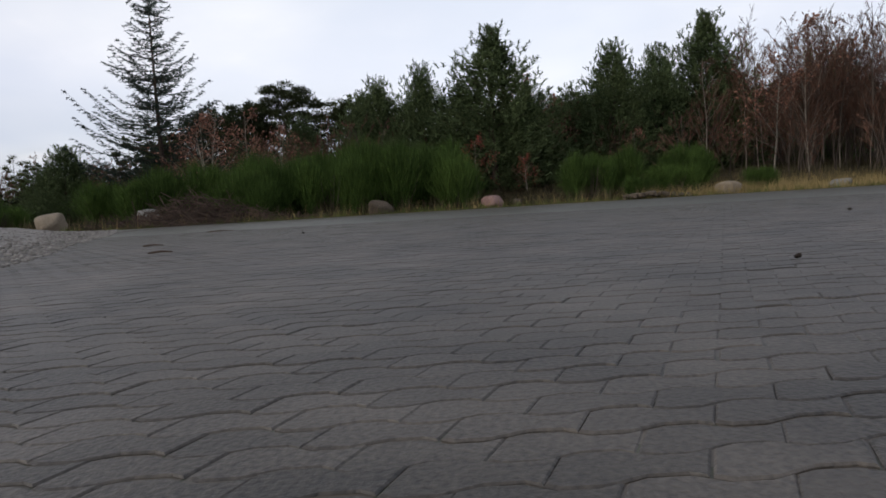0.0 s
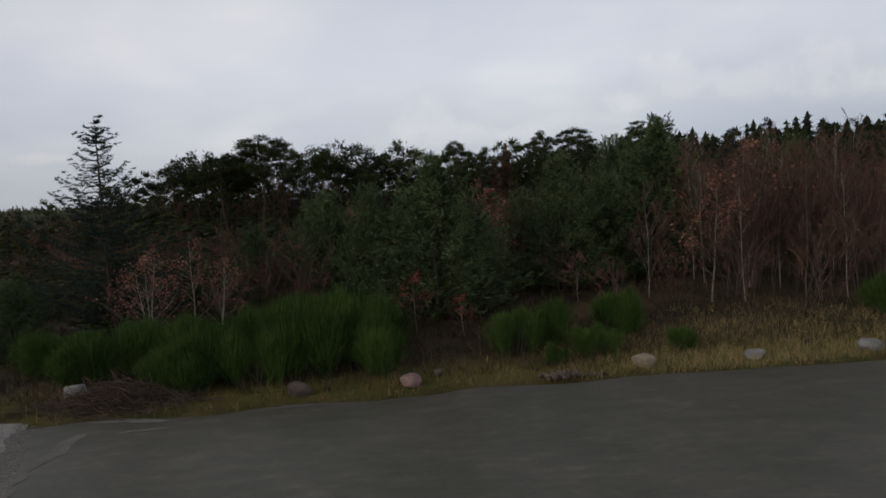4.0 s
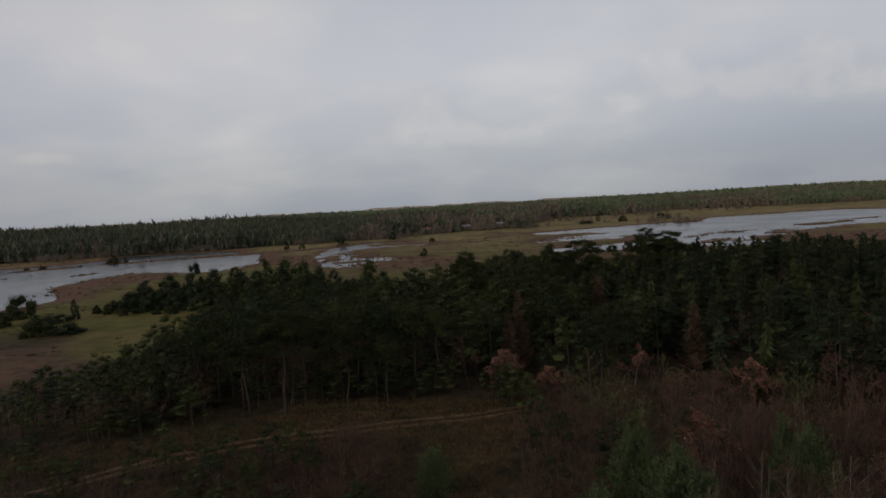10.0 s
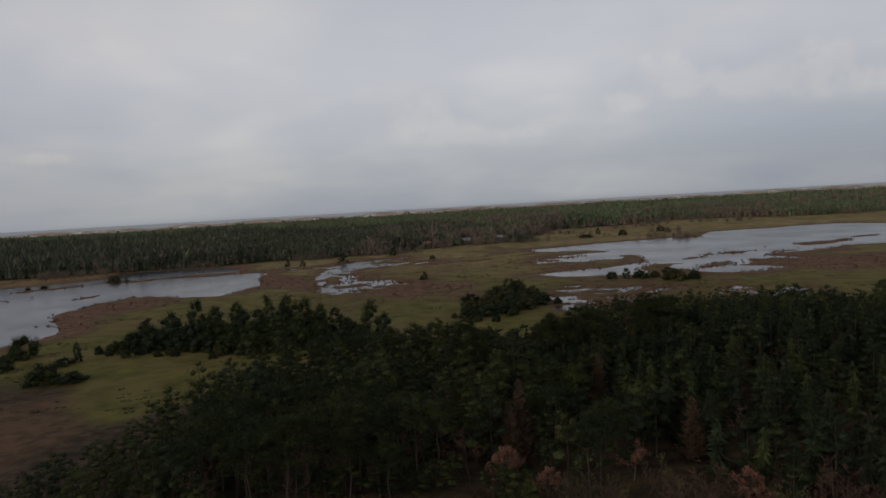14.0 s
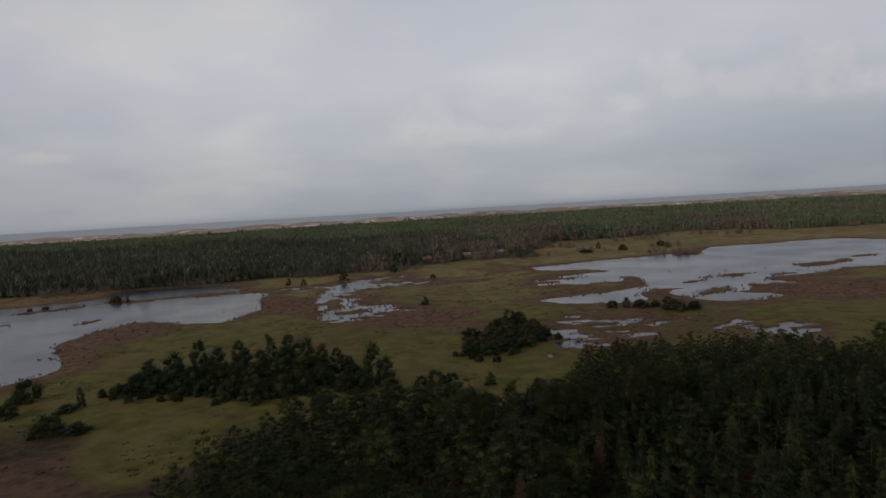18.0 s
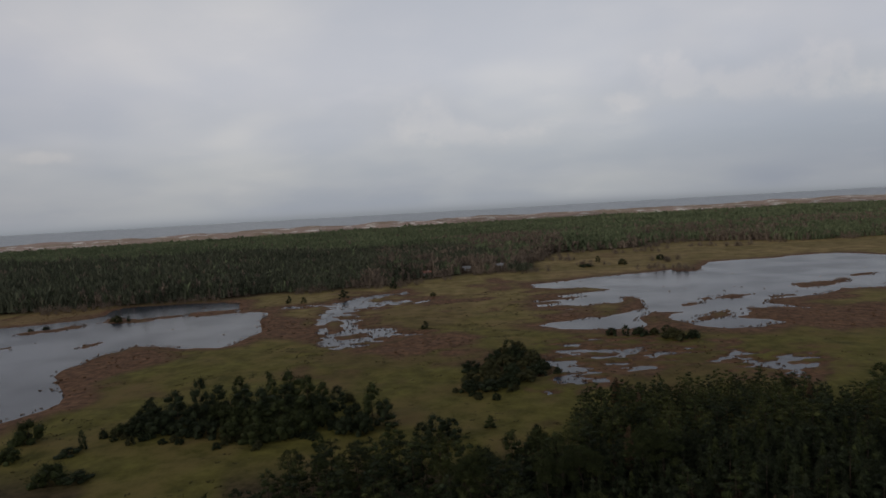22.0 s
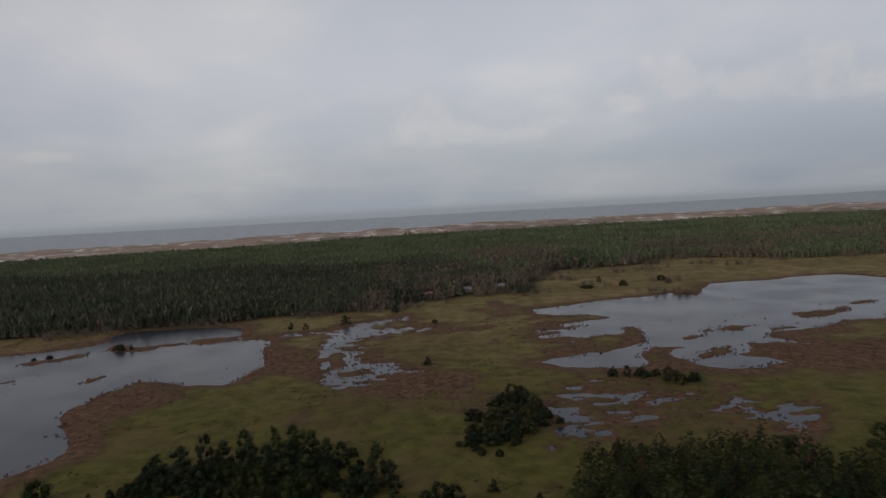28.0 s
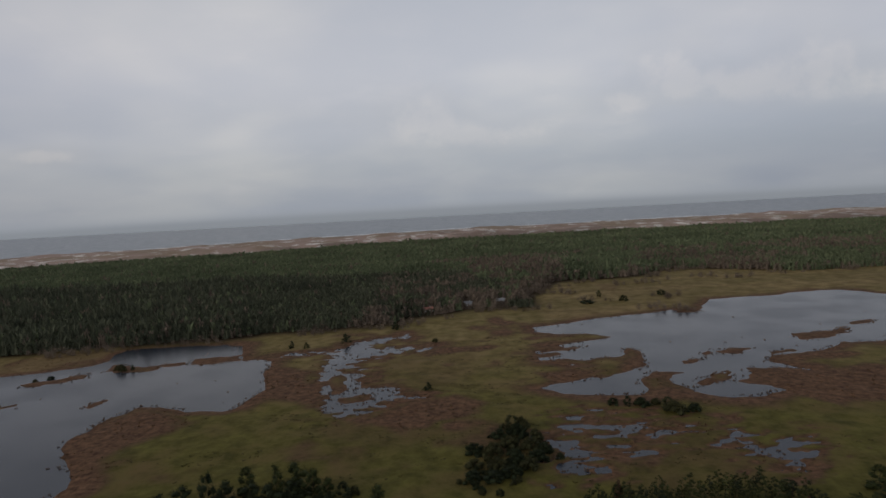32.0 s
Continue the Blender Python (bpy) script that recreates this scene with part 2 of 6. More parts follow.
class Geo:
    """Collects triangles."""

    def __init__(self):
        self.v, self.f, self.n = [], [], 0

    def add(self, v, f):
        v = np.asarray(v, float).reshape(-1, 3)
        self.v.append(v); self.f.append(np.asarray(f, int).reshape(-1, 3) + self.n); self.n += len(v)

    def blades(self, p, d, length, width, r):
        """Pointed needles or blades from points p along d."""
        p, d = np.asarray(p, float), np.asarray(d, float)
        d = d / (np.linalg.norm(d, axis=1, keepdims=True) + 1e-9)
        s = np.cross(d, r.normal(size=d.shape)); s /= np.linalg.norm(s, axis=1, keepdims=True) + 1e-9
        length, width = np.broadcast_to(length, len(p))[:, None], np.broadcast_to(width, len(p))[:, None]
        v = np.stack([p - s * width / 2, p + s * width / 2, p + d * length], 1)
        self.add(v, np.arange(3 * len(p)))

    def leaves(self, p, size, r):
        """Small four-cornered leaves."""
        a = r.normal(size=(len(p), 3)); a /= np.linalg.norm(a, axis=1, keepdims=True)
        b = np.cross(a, r.normal(size=(len(p), 3))); b /= np.linalg.norm(b, axis=1, keepdims=True)
        s = (size * r.uniform(0.6, 1.3, len(p)))[:, None]
        v = np.stack([p - a * s, p + b * s * 0.6, p + a * s, p - b * s * 0.6], 1)
        i = np.arange(len(p))[:, None] * 4
        self.add(v, np.concatenate([i + [0, 1, 2], i + [0, 2, 3]]))

    def tube(self, pts, radii, sides=5):
        pts = np.asarray(pts, float)
        t = np.gradient(pts, axis=0); t /= np.linalg.norm(t, axis=1, keepdims=True) + 1e-9
        ref = np.array([0.31, 0.17, 0.93]) if abs(t[0, 2]) < 0.7 else np.array([1.0, 0.2, 0.1])
        a = np.cross(t, ref); a /= np.linalg.norm(a, axis=1, keepdims=True) + 1e-9
        b = np.cross(t, a)
        ang = np.arange(sides) * 2 * np.pi / sides
        ring = pts[:, None] + np.asarray(radii)[:, None, None] * (np.cos(ang)[None, :, None] * a[:, None] + np.sin(ang)[None, :, None] * b[:, None])
        m = len(pts)
        i, j = np.meshgrid(np.arange(m - 1), np.arange(sides), indexing="ij")
        i, j = i.ravel(), j.ravel(); k = (j + 1) % sides
        q = [i * sides + j, i * sides + k, (i + 1) * sides + k, (i + 1) * sides + j]
        f = np.concatenate([np.stack([q[0], q[1], q[2]], 1), np.stack([q[0], q[2], q[3]], 1)])
        self.add(ring.reshape(-1, 3), f)

    def arrays(self):
        return np.concatenate(self.v), np.concatenate(self.f)

    def mesh(self, name, mat, shade=False):
        return mesh_np(name, *self.arrays(), mat, shade)


def part(name, data, parent, label=""):
    ob = new(name, data)
    ob.parent = parent
    return tagged(ob, label)


def scatter(name, pieces, mat, label, category, group=""):
    """Joins many copies of some templates into one mesh of kind stuff. pieces: (v, f), places, turns, sizes."""
    vs, fs, n = [], [], 0
    for (v, f), place, turn, size in pieces:
        c, s = np.cos(turn)[:, None], np.sin(turn)[:, None]
        size = np.asarray(size, float)
        size = np.repeat(size[:, None], 3, 1) if size.ndim == 1 else size
        x = (v[None, :, 0] * c - v[None, :, 1] * s) * size[:, :1] + place[:, :1]
        y = (v[None, :, 0] * s + v[None, :, 1] * c) * size[:, 1:2] + place[:, 1:2]
        z = v[None, :, 2] * size[:, 2:] + place[:, 2:]
        vs.append(np.stack([x, y, z], 2).reshape(-1, 3))
        fs.append((f[None] + (np.arange(len(place)) * len(v))[:, None, None] + n).reshape(-1, 3))
        n += len(vs[-1])
    if not vs:
        return None
    return tagged(new(name, mesh_np(name, np.concatenate(vs), np.concatenate(fs), mat)), label, category, group, "stuff")


# ---- the lie of the land ----
LAKE_WEST = [(-900, 500), (-389, 542), (-362, 546), (-344, 557), (-321, 566), (-316, 581), (-322, 608), (-320, 627), (-298, 629), (-262, 631), (-220, 626), (-200, 614), (-190, 579), (-181, 553), (-169, 556), (-154, 547), (-151, 531), (-151, 506), (-142, 484), (-135, 460), (-139, 451), (-141, 438), (-143, 426), (-146, 419), (-151, 415), (-165, 418), (-177, 418), (-191, 425), (-205, 431), (-218, 434), (-218, 421), (-226, 413), (-229, 401), (-224, 389), (-230, 381), (-226, 360), (-219, 346), (-202, 326), (-194, 315), (-191, 305), (-193, 299), (-195, 294), (-215, 262), (-300, 240), (-900, 220)]
EAST_NORTH = [(87, 632), (123, 643), (163, 663), (190, 671), (228, 677), (249, 685), (250, 670), (264, 666), (275, 673), (292, 705), (314, 738), (345, 745), (391, 742), (418, 755), (456, 760), (480, 756), (504, 714)]
EAST_SOUTH = [(720, 690), (720, 480), (357, 505), (334, 504), (325, 510), (297, 487), (276, 483), (253, 479), (241, 464), (248, 456), (258, 437), (239, 445), (218, 449), (217, 436), (198, 419), (209, 410), (217, 397), (195, 387), (177, 389), (167, 395), (161, 407), (157, 418), (154, 432), (160, 441), (178, 447), (162, 453), (150, 451), (140, 438), (135, 425), (132, 411), (127, 403)]
EAST_FINGERS = [(109, 402), (92, 407), (78, 412), (72, 419), (63, 429), (77, 436), (101, 445), (130, 455), (150, 470), (161, 514), (154, 532), (141, 503), (114, 494), (109, 480), (92, 485), (75, 501), (75, 533), (98, 551), (134, 565), (152, 570), (135, 592), (108, 594), (86, 610)]
LAKE_EAST = EAST_NORTH + EAST_SOUTH + EAST_FINGERS
POND = [(-103, 573), (-101, 536), (-102, 510), (-96, 468), (-87, 432), (-80, 410), (-69, 391), (-54, 393), (-53, 406), (-43, 412), (-34, 419), (-22, 422), (-35, 433), (-41, 444), (-54, 451), (-60, 447), (-65, 469), (-70, 502), (-80, 517), (-76, 531), (-59, 543), (-30, 568), (-46, 571), (-69, 566), (-77, 578), (-59, 600), (-52, 621), (-72, 618), (-85, 606), (-92, 591)]
POOLS = [[(49, 315), (57, 331), (64, 325), (67, 320), (60, 307), (68, 301), (60, 296), (56, 299), (53, 308)], [(75, 366), (88, 366), (83, 358), (91, 347), (101, 351), (111, 350), (102, 334), (92, 326), (87, 333), (79, 339), (72, 334), (73, 348)], [(118, 336), (132, 344), (141, 341), (129, 335), (122, 333)], [(147, 325), (151, 323), (156, 312), (174, 315), (167, 293), (159, 291), (151, 298), (152, 308), (149, 317)]]
RILLS = [[(85, 315), (103, 310), (99, 307), (87, 312)], [(-48, 615), (-38, 631), (-35, 617), (-39, 605)], [(-26, 560), (-9, 572), (-9, 565), (-24, 553)], [(-150, 571), (-103, 575), (-102, 569), (-148, 564)]]
ISLANDS = [[(-349, 511), (-330, 519), (-312, 536), (-305, 523), (-323, 511), (-339, 503)], [(-296, 542), (-299, 563), (-275, 551), (-256, 551), (-249, 538), (-273, 535)], [(-228, 553), (-227, 570), (-190, 575), (-185, 558), (-209, 549)], [(-253, 554), (-234, 560), (-230, 553), (-248, 547)], [(-258, 439), (-252, 457), (-248, 451), (-252, 436)], [(-328, 451), (-317, 456), (-314, 452), (-324, 445)]]
ISLANDS += [[(217, 500), (230, 506), (244, 505), (240, 498), (228, 493)], [(175, 468), (190, 482), (197, 482), (186, 469)], [(172, 422), (186, 432), (201, 442), (195, 430), (181, 422), (173, 418)], [(257, 491), (277, 495), (273, 489), (257, 487)], [(303, 545), (327, 546), (355, 558), (360, 556), (344, 541), (318, 527), (300, 525)], [(376, 579), (400, 586), (393, 577), (373, 571)]]
ISLANDS += [[(77, 545), (95, 550), (103, 539), (118, 540), (106, 530), (82, 532)], [(78, 521), (93, 525), (94, 517), (79, 513)], [(72, 499), (95, 502), (113, 491), (109, 481), (92, 486)], [(204, 497), (213, 504), (210, 497), (204, 493)], [(221, 437), (241, 433), (235, 424), (220, 425)], [(109, 447), (118, 454), (120, 448), (112, 443)], [(-90, 485), (-83, 490), (-76, 450), (-80, 437)], [(-76, 430), (-56, 433), (-53, 425), (-70, 415)], [(-88, 506), (-72, 511), (-71, 499), (-83, 493)]]
FOREST_EDGE = [(-2600, 560), (-445, 623), (-340, 640), (-226, 645), (-186, 670), (-114, 672), (-54, 681), (-37, 715), (-5, 725), (29, 752), (103, 748), (119, 834), (170, 940), (293, 955), (380, 1040), (509, 920), (652, 925), (900, 900), (2600, 880),
               (2600, 2250), (1512, 2147), (1167, 2107), (650, 2085), (250, 2250), (5, 2300), (-300, 2080), (-645, 1885), (-1249, 1782), (-2600, 1700)]


def coast(x):
    """Where the sea begins, in metres ahead, for a place across."""
    return np.interp(x, [-2400, -1500, -860, 0, 1050, 1900, 4000], [1700, 2060, 2330, 2560, 2560, 2480, 2400])


def wet(x, y):
    """Below zero where open water stands."""
    n = (rough_noise(x, y, 26, 3) - 0.5) * 26
    fine = (rough_noise(x, y, 9, 5) - 0.5)
    tuft = rough_noise(x * 0.7, y * 1.3, 5.5, 6) - 0.5
    d = np.minimum(side(x, y, LAKE_WEST) + n * 0.15 + fine * 4, side(x, y, LAKE_EAST) + n * 0.2 + fine * 5)
    d = np.minimum(d, side(x, y, POND) + fine * 12 + tuft * 26 + 0.5)
    for p in POOLS:
        d = np.minimum(d, side(x, y, p) + fine * 10 + tuft * 62 + 2.2)
    for p in RILLS:
        d = np.minimum(d, side(x, y, p) + tuft * 14 - 0.6)
    for p in ISLANDS:
        d = np.maximum(d, -side(x, y, p) + fine * 6 + tuft * 7 + 1.2)
    return d


def land(x, y):
    """Height of the ground."""
    x, y = np.asarray(x, float), np.asarray(y, float)
    h = -2.15 * smooth(85, 185, y)
    h = h + 9.0 * np.exp(-(((x - 72) / 52) ** 2) - ((y - 132) / 38) ** 2) + 3.0 * np.exp(-(((x + 26) / 32) ** 2) - ((y - 92) / 26) ** 2)
    h = h + 1.2 * smooth(27, 45, y) * (1 - smooth(60, 110, y)) * smooth(-25, 10, x)
    h = h + (rough_noise(x, y, 14, 8) - 0.5) * 0.9 * smooth(25, 34, y)
    marsh = smooth(170, 210, y) * (1 - smooth(560, 640, y))
    h = h + marsh * (rough_noise(x, y, 40, 11) - 0.5) * 0.5
    rise = -side(x, y, FOREST_EDGE)
    h = h + smooth(0, 140, rise) * (4.5 + 3 * vnoise(x, y, 240, 4)) + smooth(100, 1100, rise) * 8
    h = h + smooth(640, 800, y) * 1.5
    c = coast(x)
    h = h + smooth(-840, -660, y - c) * (1 - smooth(-360, -220, y - c)) * (4 + 19 * rough_noise(x, y, 110, 6))
    far = smooth(-70, 60, y - c)
    h = h * (1 - far) - 14 * far
    return h


def ground_z(x, y):
    h = land(x, y)
    y = np.asarray(y, float)
    zone = (y > 150) & (y < 760)
    d = np.where(zone, wet(x, y), 99)
    near = 1 - smooth(4, 20, d)
    h = np.where(d < 60, h * (1 - near) + near * (WATER + np.clip(d * 0.07, -0.8, 0.6)), h)
    x = np.asarray(x, float)
    y_in = smooth(-0.6, 0.0, EDGE(x) - y)
    return h * (1 - y_in) - 0.14 * y_in


def EDGE(x):
    """The far kerbless edge of the paved yard."""
    return np.interp(x, [-60, -17, -12, -4, 5, 12, 20, 60], [21.0, 21.6, 22.0, 22.7, 23.7, 23.9, 24.3, 26.5]) + 0.25 * np.sin(x * 0.9) * (np.asarray(x) < 8)


def axis(stops):
    v = []
    for a, b, s in stops:
        v.append(np.arange(a, b, s))
    return np.unique(np.concatenate(v).round(2))


gx = axis([(-4900, -1500, 60), (-1500, -480, 16), (-480, -300, 3.8), (-300, -60, 2.2), (-60, 60, 1.7), (60, 330, 2.2), (330, 560, 3.8), (560, 1600, 16), (1600, 4901, 60)])
gy = axis([(-400, -20, 40), (-20, 18, 4), (18, 60, 0.9), (60, 190, 2.6), (190, 260, 2.2), (260, 600, 1.7), (600, 1000, 7), (1000, 2700, 18), (2700, 4901, 110)])
GX, GY = np.meshgrid(gx, gy)
GZ = ground_z(GX, GY)
nx, ny = len(gx), len(gy)
ii, jj = np.meshgrid(np.arange(ny - 1), np.arange(nx - 1), indexing="ij")
a0 = (ii * nx + jj).ravel()
quads = np.stack([a0, a0 + 1, a0 + nx + 1, a0 + nx], 1)

# cover of the ground: red = meadow, green = reed and heath, blue = sand, alpha = straw and the painted brightening
# northwards
d_wet = np.where((GY > 150) & (GY < 760), wet(GX, GY), 200)
n1, n2 = rough_noise(GX, GY, 95, 21), rough_noise(GX, GY, 24, 22)
marshland = smooth(165, 200, GY + 25 * (n1 - 0.5)) * (1 - smooth(-25, 5, -side(GX, GY, FOREST_EDGE)))
reed = marshland * np.clip(np.maximum(1 - smooth(3, 22, d_wet + 26 * (n2 - 0.4)), smooth(0.63, 0.78, n1 * 0.65 + n2 * 0.35)), 0, 1)
BEDS = [[(-227, 359), (-193, 314), (-190, 293), (-174, 291), (-179, 312), (-184, 340), (-184, 361), (-168, 375), (-163, 394), (-189, 421), (-217, 432), (-225, 412), (-225, 391)], [(-146, 525), (-127, 517), (-106, 507), (-94, 451), (-82, 409), (-97, 418), (-116, 434), (-131, 444), (-144, 482)], [(-77, 399), (-51, 387), (-20, 410), (3, 415), (21, 400), (17, 372), (-12, 369), (-35, 365), (-53, 373), (-67, 379)], [(214, 444), (241, 435), (306, 433), (353, 426), (291, 350), (258, 364), (232, 364), (215, 388), (196, 399)]]
BEDS += [[(-396, 552), (-367, 554), (-343, 565), (-317, 583), (-335, 623), (-371, 631), (-400, 614), (-423, 591)], [(128, 403), (141, 439), (158, 447), (155, 417), (167, 392), (146, 393)], [(84, 578), (151, 571), (114, 595), (85, 602)], [(69, 465), (107, 473), (145, 464), (104, 443), (69, 438)], [(247, 679), (277, 677), (320, 746), (423, 764), (497, 771), (486, 755), (412, 744), (314, 731), (274, 663), (246, 659)]]
BEDS.append([(-142, 188), (-116, 190), (-98, 157), (-98, 130), (-140, 130)])
FADED = [[(-64, 499), (-35, 543), (21, 569), (24, 508), (11, 443), (-19, 430), (-41, 445), (-64, 483)], [(65, 371), (150, 351), (150, 325), (180, 315), (168, 288), (100, 270), (58, 286), (46, 307)], [(-86, 378), (-32, 365), (-2, 362), (-8, 345), (-48, 331), (-76, 351)]]
for bed in BEDS:
    reed = np.maximum(reed, marshland * 0.92 * (1 - smooth(-6, 7, side(GX, GY, bed) + 26 * (n2 - 0.5))))
for bed in FADED:
    reed = np.maximum(reed, marshland * (0.05 + 0.28 * n2) * (1 - smooth(-10, 10, side(GX, GY, bed) + 40 * (n2 - 0.5))))
MEADOW = [(-134, 225), (-78, 228), (-72, 180), (-88, 160), (-108, 172)]
reed = np.maximum(reed, 0.6 * (1 - smooth(-8, 8, side(GX, GY, BEDS[-1]) + 20 * (n2 - 0.5))))
meadow = np.maximum(marshland * (1 - reed), 1 - smooth(-4, 4, side(GX, GY, MEADOW) + 10 * (n2 - 0.5)))
SHORES = [[(-900, 560), (-413, 577), (-402, 640), (-345, 652), (-316, 606), (-353, 565), (-386, 538), (-900, 500)], [(105, 650), (160, 668), (255, 690), (285, 890), (240, 935), (170, 925), (125, 830), (112, 745)], [(330, 1001), (548, 985), (900, 900), (900, 770), (536, 772), (299, 736), (256, 690), (280, 888)]]
straw = np.zeros_like(reed)
for bed in SHORES:
    strip = 1 - smooth(-10, 12, side(GX, GY, bed) + 30 * (n2 - 0.5))
    meadow = np.maximum(meadow, strip)
    reed = np.minimum(np.maximum(reed, 0.25 * strip * n1), 1 - 0.55 * strip * (d_wet > 8))
    straw = np.maximum(straw, strip * (0.35 + 0.65 * smooth(0.4, 0.6, rough_noise(GX * 0.25 + GY * 0.1, GY, 30, 27))))
# yellower grass to the north, with the brighter light there put into its colour
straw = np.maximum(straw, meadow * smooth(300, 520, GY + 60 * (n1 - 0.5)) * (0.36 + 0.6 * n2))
verge = np.exp(-((GY - EDGE(GX) - 2.2) / 2.0) ** 2) * smooth(0.35, 0.6, n2)
meadow = np.maximum(meadow, 0.8 * verge)
sand = smooth(-860, -740, GY - coast(GX)) * (0.6 + 0.4 * smooth(0.40, 0.62, rough_noise(GX, GY, 90, 31)))
sand = np.maximum(sand, smooth(-90, -20, GY - coast(GX)))
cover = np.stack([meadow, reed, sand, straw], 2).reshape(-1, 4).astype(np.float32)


def ground_material():
    m = bpy.data.materials.new("open_ground")
    m.use_nodes = True
    n, l = m.node_tree.nodes, m.node_tree.links
    p = n["Principled BSDF"]
    p.inputs["Roughness"].default_value, p.inputs["Specular IOR Level"].default_value = 0.95, 0.15
    at = n.new("ShaderNodeAttribute"); at.attribute_name = "cover"
    sp = n.new("ShaderNodeSeparateColor")
    l.new(at.outputs["Color"], sp.inputs[0])
    g = n.new("ShaderNodeNewGeometry")

    def tone(a, b, scale, lo=0.38, hi=0.62):
        t = n.new("ShaderNodeTexNoise"); t.inputs["Scale"].default_value = scale; t.inputs["Detail"].default_value = 6; t.inputs["Roughness"].default_value = 0.65
        l.new(g.outputs["Position"], t.inputs["Vector"])
        r = n.new("ShaderNodeMapRange"); r.inputs["From Min"].default_value, r.inputs["From Max"].default_value = lo, hi
        l.new(t.outputs["Fac"], r.inputs["Value"])
        x = n.new("ShaderNodeMix"); x.data_type = "RGBA"
        for key, v in (("A", a), ("B", b)):
            if isinstance(v, tuple):
                x.inputs[key].default_value = (*v, 1)
            else:
                l.new(v, x.inputs[key])
        l.new(r.outputs[0], x.inputs["Factor"])
        return x.outputs["Result"], t.outputs["Fac"]

    def over(a, b, f):
        x = n.new("ShaderNodeMix"); x.data_type = "RGBA"
        l.new(a, x.inputs["A"]); l.new(b, x.inputs["B"]); l.new(f, x.inputs["Factor"])
        return x.outputs["Result"]

    soil, relief = tone((0.026, 0.018, 0.010), (0.078, 0.052, 0.028), 0.35)
    mead, _ = tone(tone((0.070, 0.062, 0.013), (0.148, 0.130, 0.030), 0.12, 0.34, 0.66)[0], (0.150, 0.104, 0.040), 0.03, 0.47, 0.68)
    reeds, _ = tone((0.066, 0.033, 0.019), (0.205, 0.112, 0.062), 0.28, 0.34, 0.66)
    sands, _ = tone((0.40, 0.29, 0.235), (0.82, 0.76, 0.69), 0.022, 0.54, 0.63)
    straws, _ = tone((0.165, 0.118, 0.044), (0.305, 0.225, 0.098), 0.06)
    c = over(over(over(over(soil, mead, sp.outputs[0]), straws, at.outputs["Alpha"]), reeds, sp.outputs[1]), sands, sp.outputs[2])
    l.new(c, p.inputs["Base Color"])
    b = n.new("ShaderNodeBump"); b.inputs["Strength"].default_value, b.inputs["Distance"].default_value = 0.6, 0.35
    l.new(relief, b.inputs["Height"]); l.new(b.outputs[0], p.inputs["Normal"])
    return m


me = mesh_np("ground", np.stack([GX, GY, GZ], 2).reshape(-1, 3), quads, ground_material(), True)
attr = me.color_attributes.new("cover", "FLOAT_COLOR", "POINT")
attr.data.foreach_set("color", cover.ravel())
tagged(new("ground", me), "heath, green marsh meadow, brown reed beds and sandy dunes", "ground", "", "structure")


def water_material(name, tint, wave, rough, strength, stretch=1.0):
    m = bpy.data.materials.new(name)
    m.use_nodes = True
    n, l = m.node_tree.nodes, m.node_tree.links
    p = n["Principled BSDF"]
    p.inputs["Base Color"].default_value = (*tint, 1)
    p.inputs["Roughness"].default_value, p.inputs["IOR"].default_value = rough, 1.33
    p.inputs["Specular IOR Level"].default_value = 0.36
    g = n.new("ShaderNodeNewGeometry")
    mp = n.new("ShaderNodeMapping"); mp.inputs["Scale"].default_value = (1, stretch, 1)
    l.new(g.outputs["Position"], mp.inputs[0])
    t = n.new("ShaderNodeTexNoise"); t.inputs["Scale"].default_value = wave; t.inputs["Detail"].default_value = 5
    l.new(mp.outputs[0], t.inputs["Vector"])
    # wind roughens the water in long patches
    wp = n.new("ShaderNodeTexNoise"); wp.inputs["Scale"].default_value = 0.022; wp.inputs["Detail"].default_value = 6
    l.new(mp.outputs[0], wp.inputs["Vector"])
    wr = n.new("ShaderNodeMapRange"); wr.inputs["From Min"].default_value, wr.inputs["From Max"].default_value, wr.inputs["To Min"].default_value, wr.inputs["To Max"].default_value = 0.4, 0.62, rough * 0.82, rough * 1.2
    l.new(wp.outputs["Fac"], wr.inputs["Value"]); l.new(wr.outputs[0], p.inputs["Roughness"])
    b = n.new("ShaderNodeBump"); b.inputs["Strength"].default_value, b.inputs["Distance"].default_value = strength, 0.3
    l.new(t.outputs["Fac"], b.inputs["Height"]); l.new(b.outputs[0], p.inputs["Normal"])
    return m


def sheet(name, x0, x1, y0, y1, z, mat, step=200):
    xs, ys = np.linspace(x0, x1, max(2, int((x1 - x0) / step) + 1)), np.linspace(y0, y1, max(2, int((y1 - y0) / step) + 1))
    X, Y = np.meshgrid(xs, ys)
    i, j = np.meshgrid(np.arange(len(ys) - 1), np.arange(len(xs) - 1), indexing="ij")
    a = (i * len(xs) + j).ravel()
    return mesh_np(name, np.stack([X, Y, np.full_like(X, z)], 2).reshape(-1, 3), np.stack([a, a + 1, a + len(xs) + 1, a + len(xs)], 1), mat)


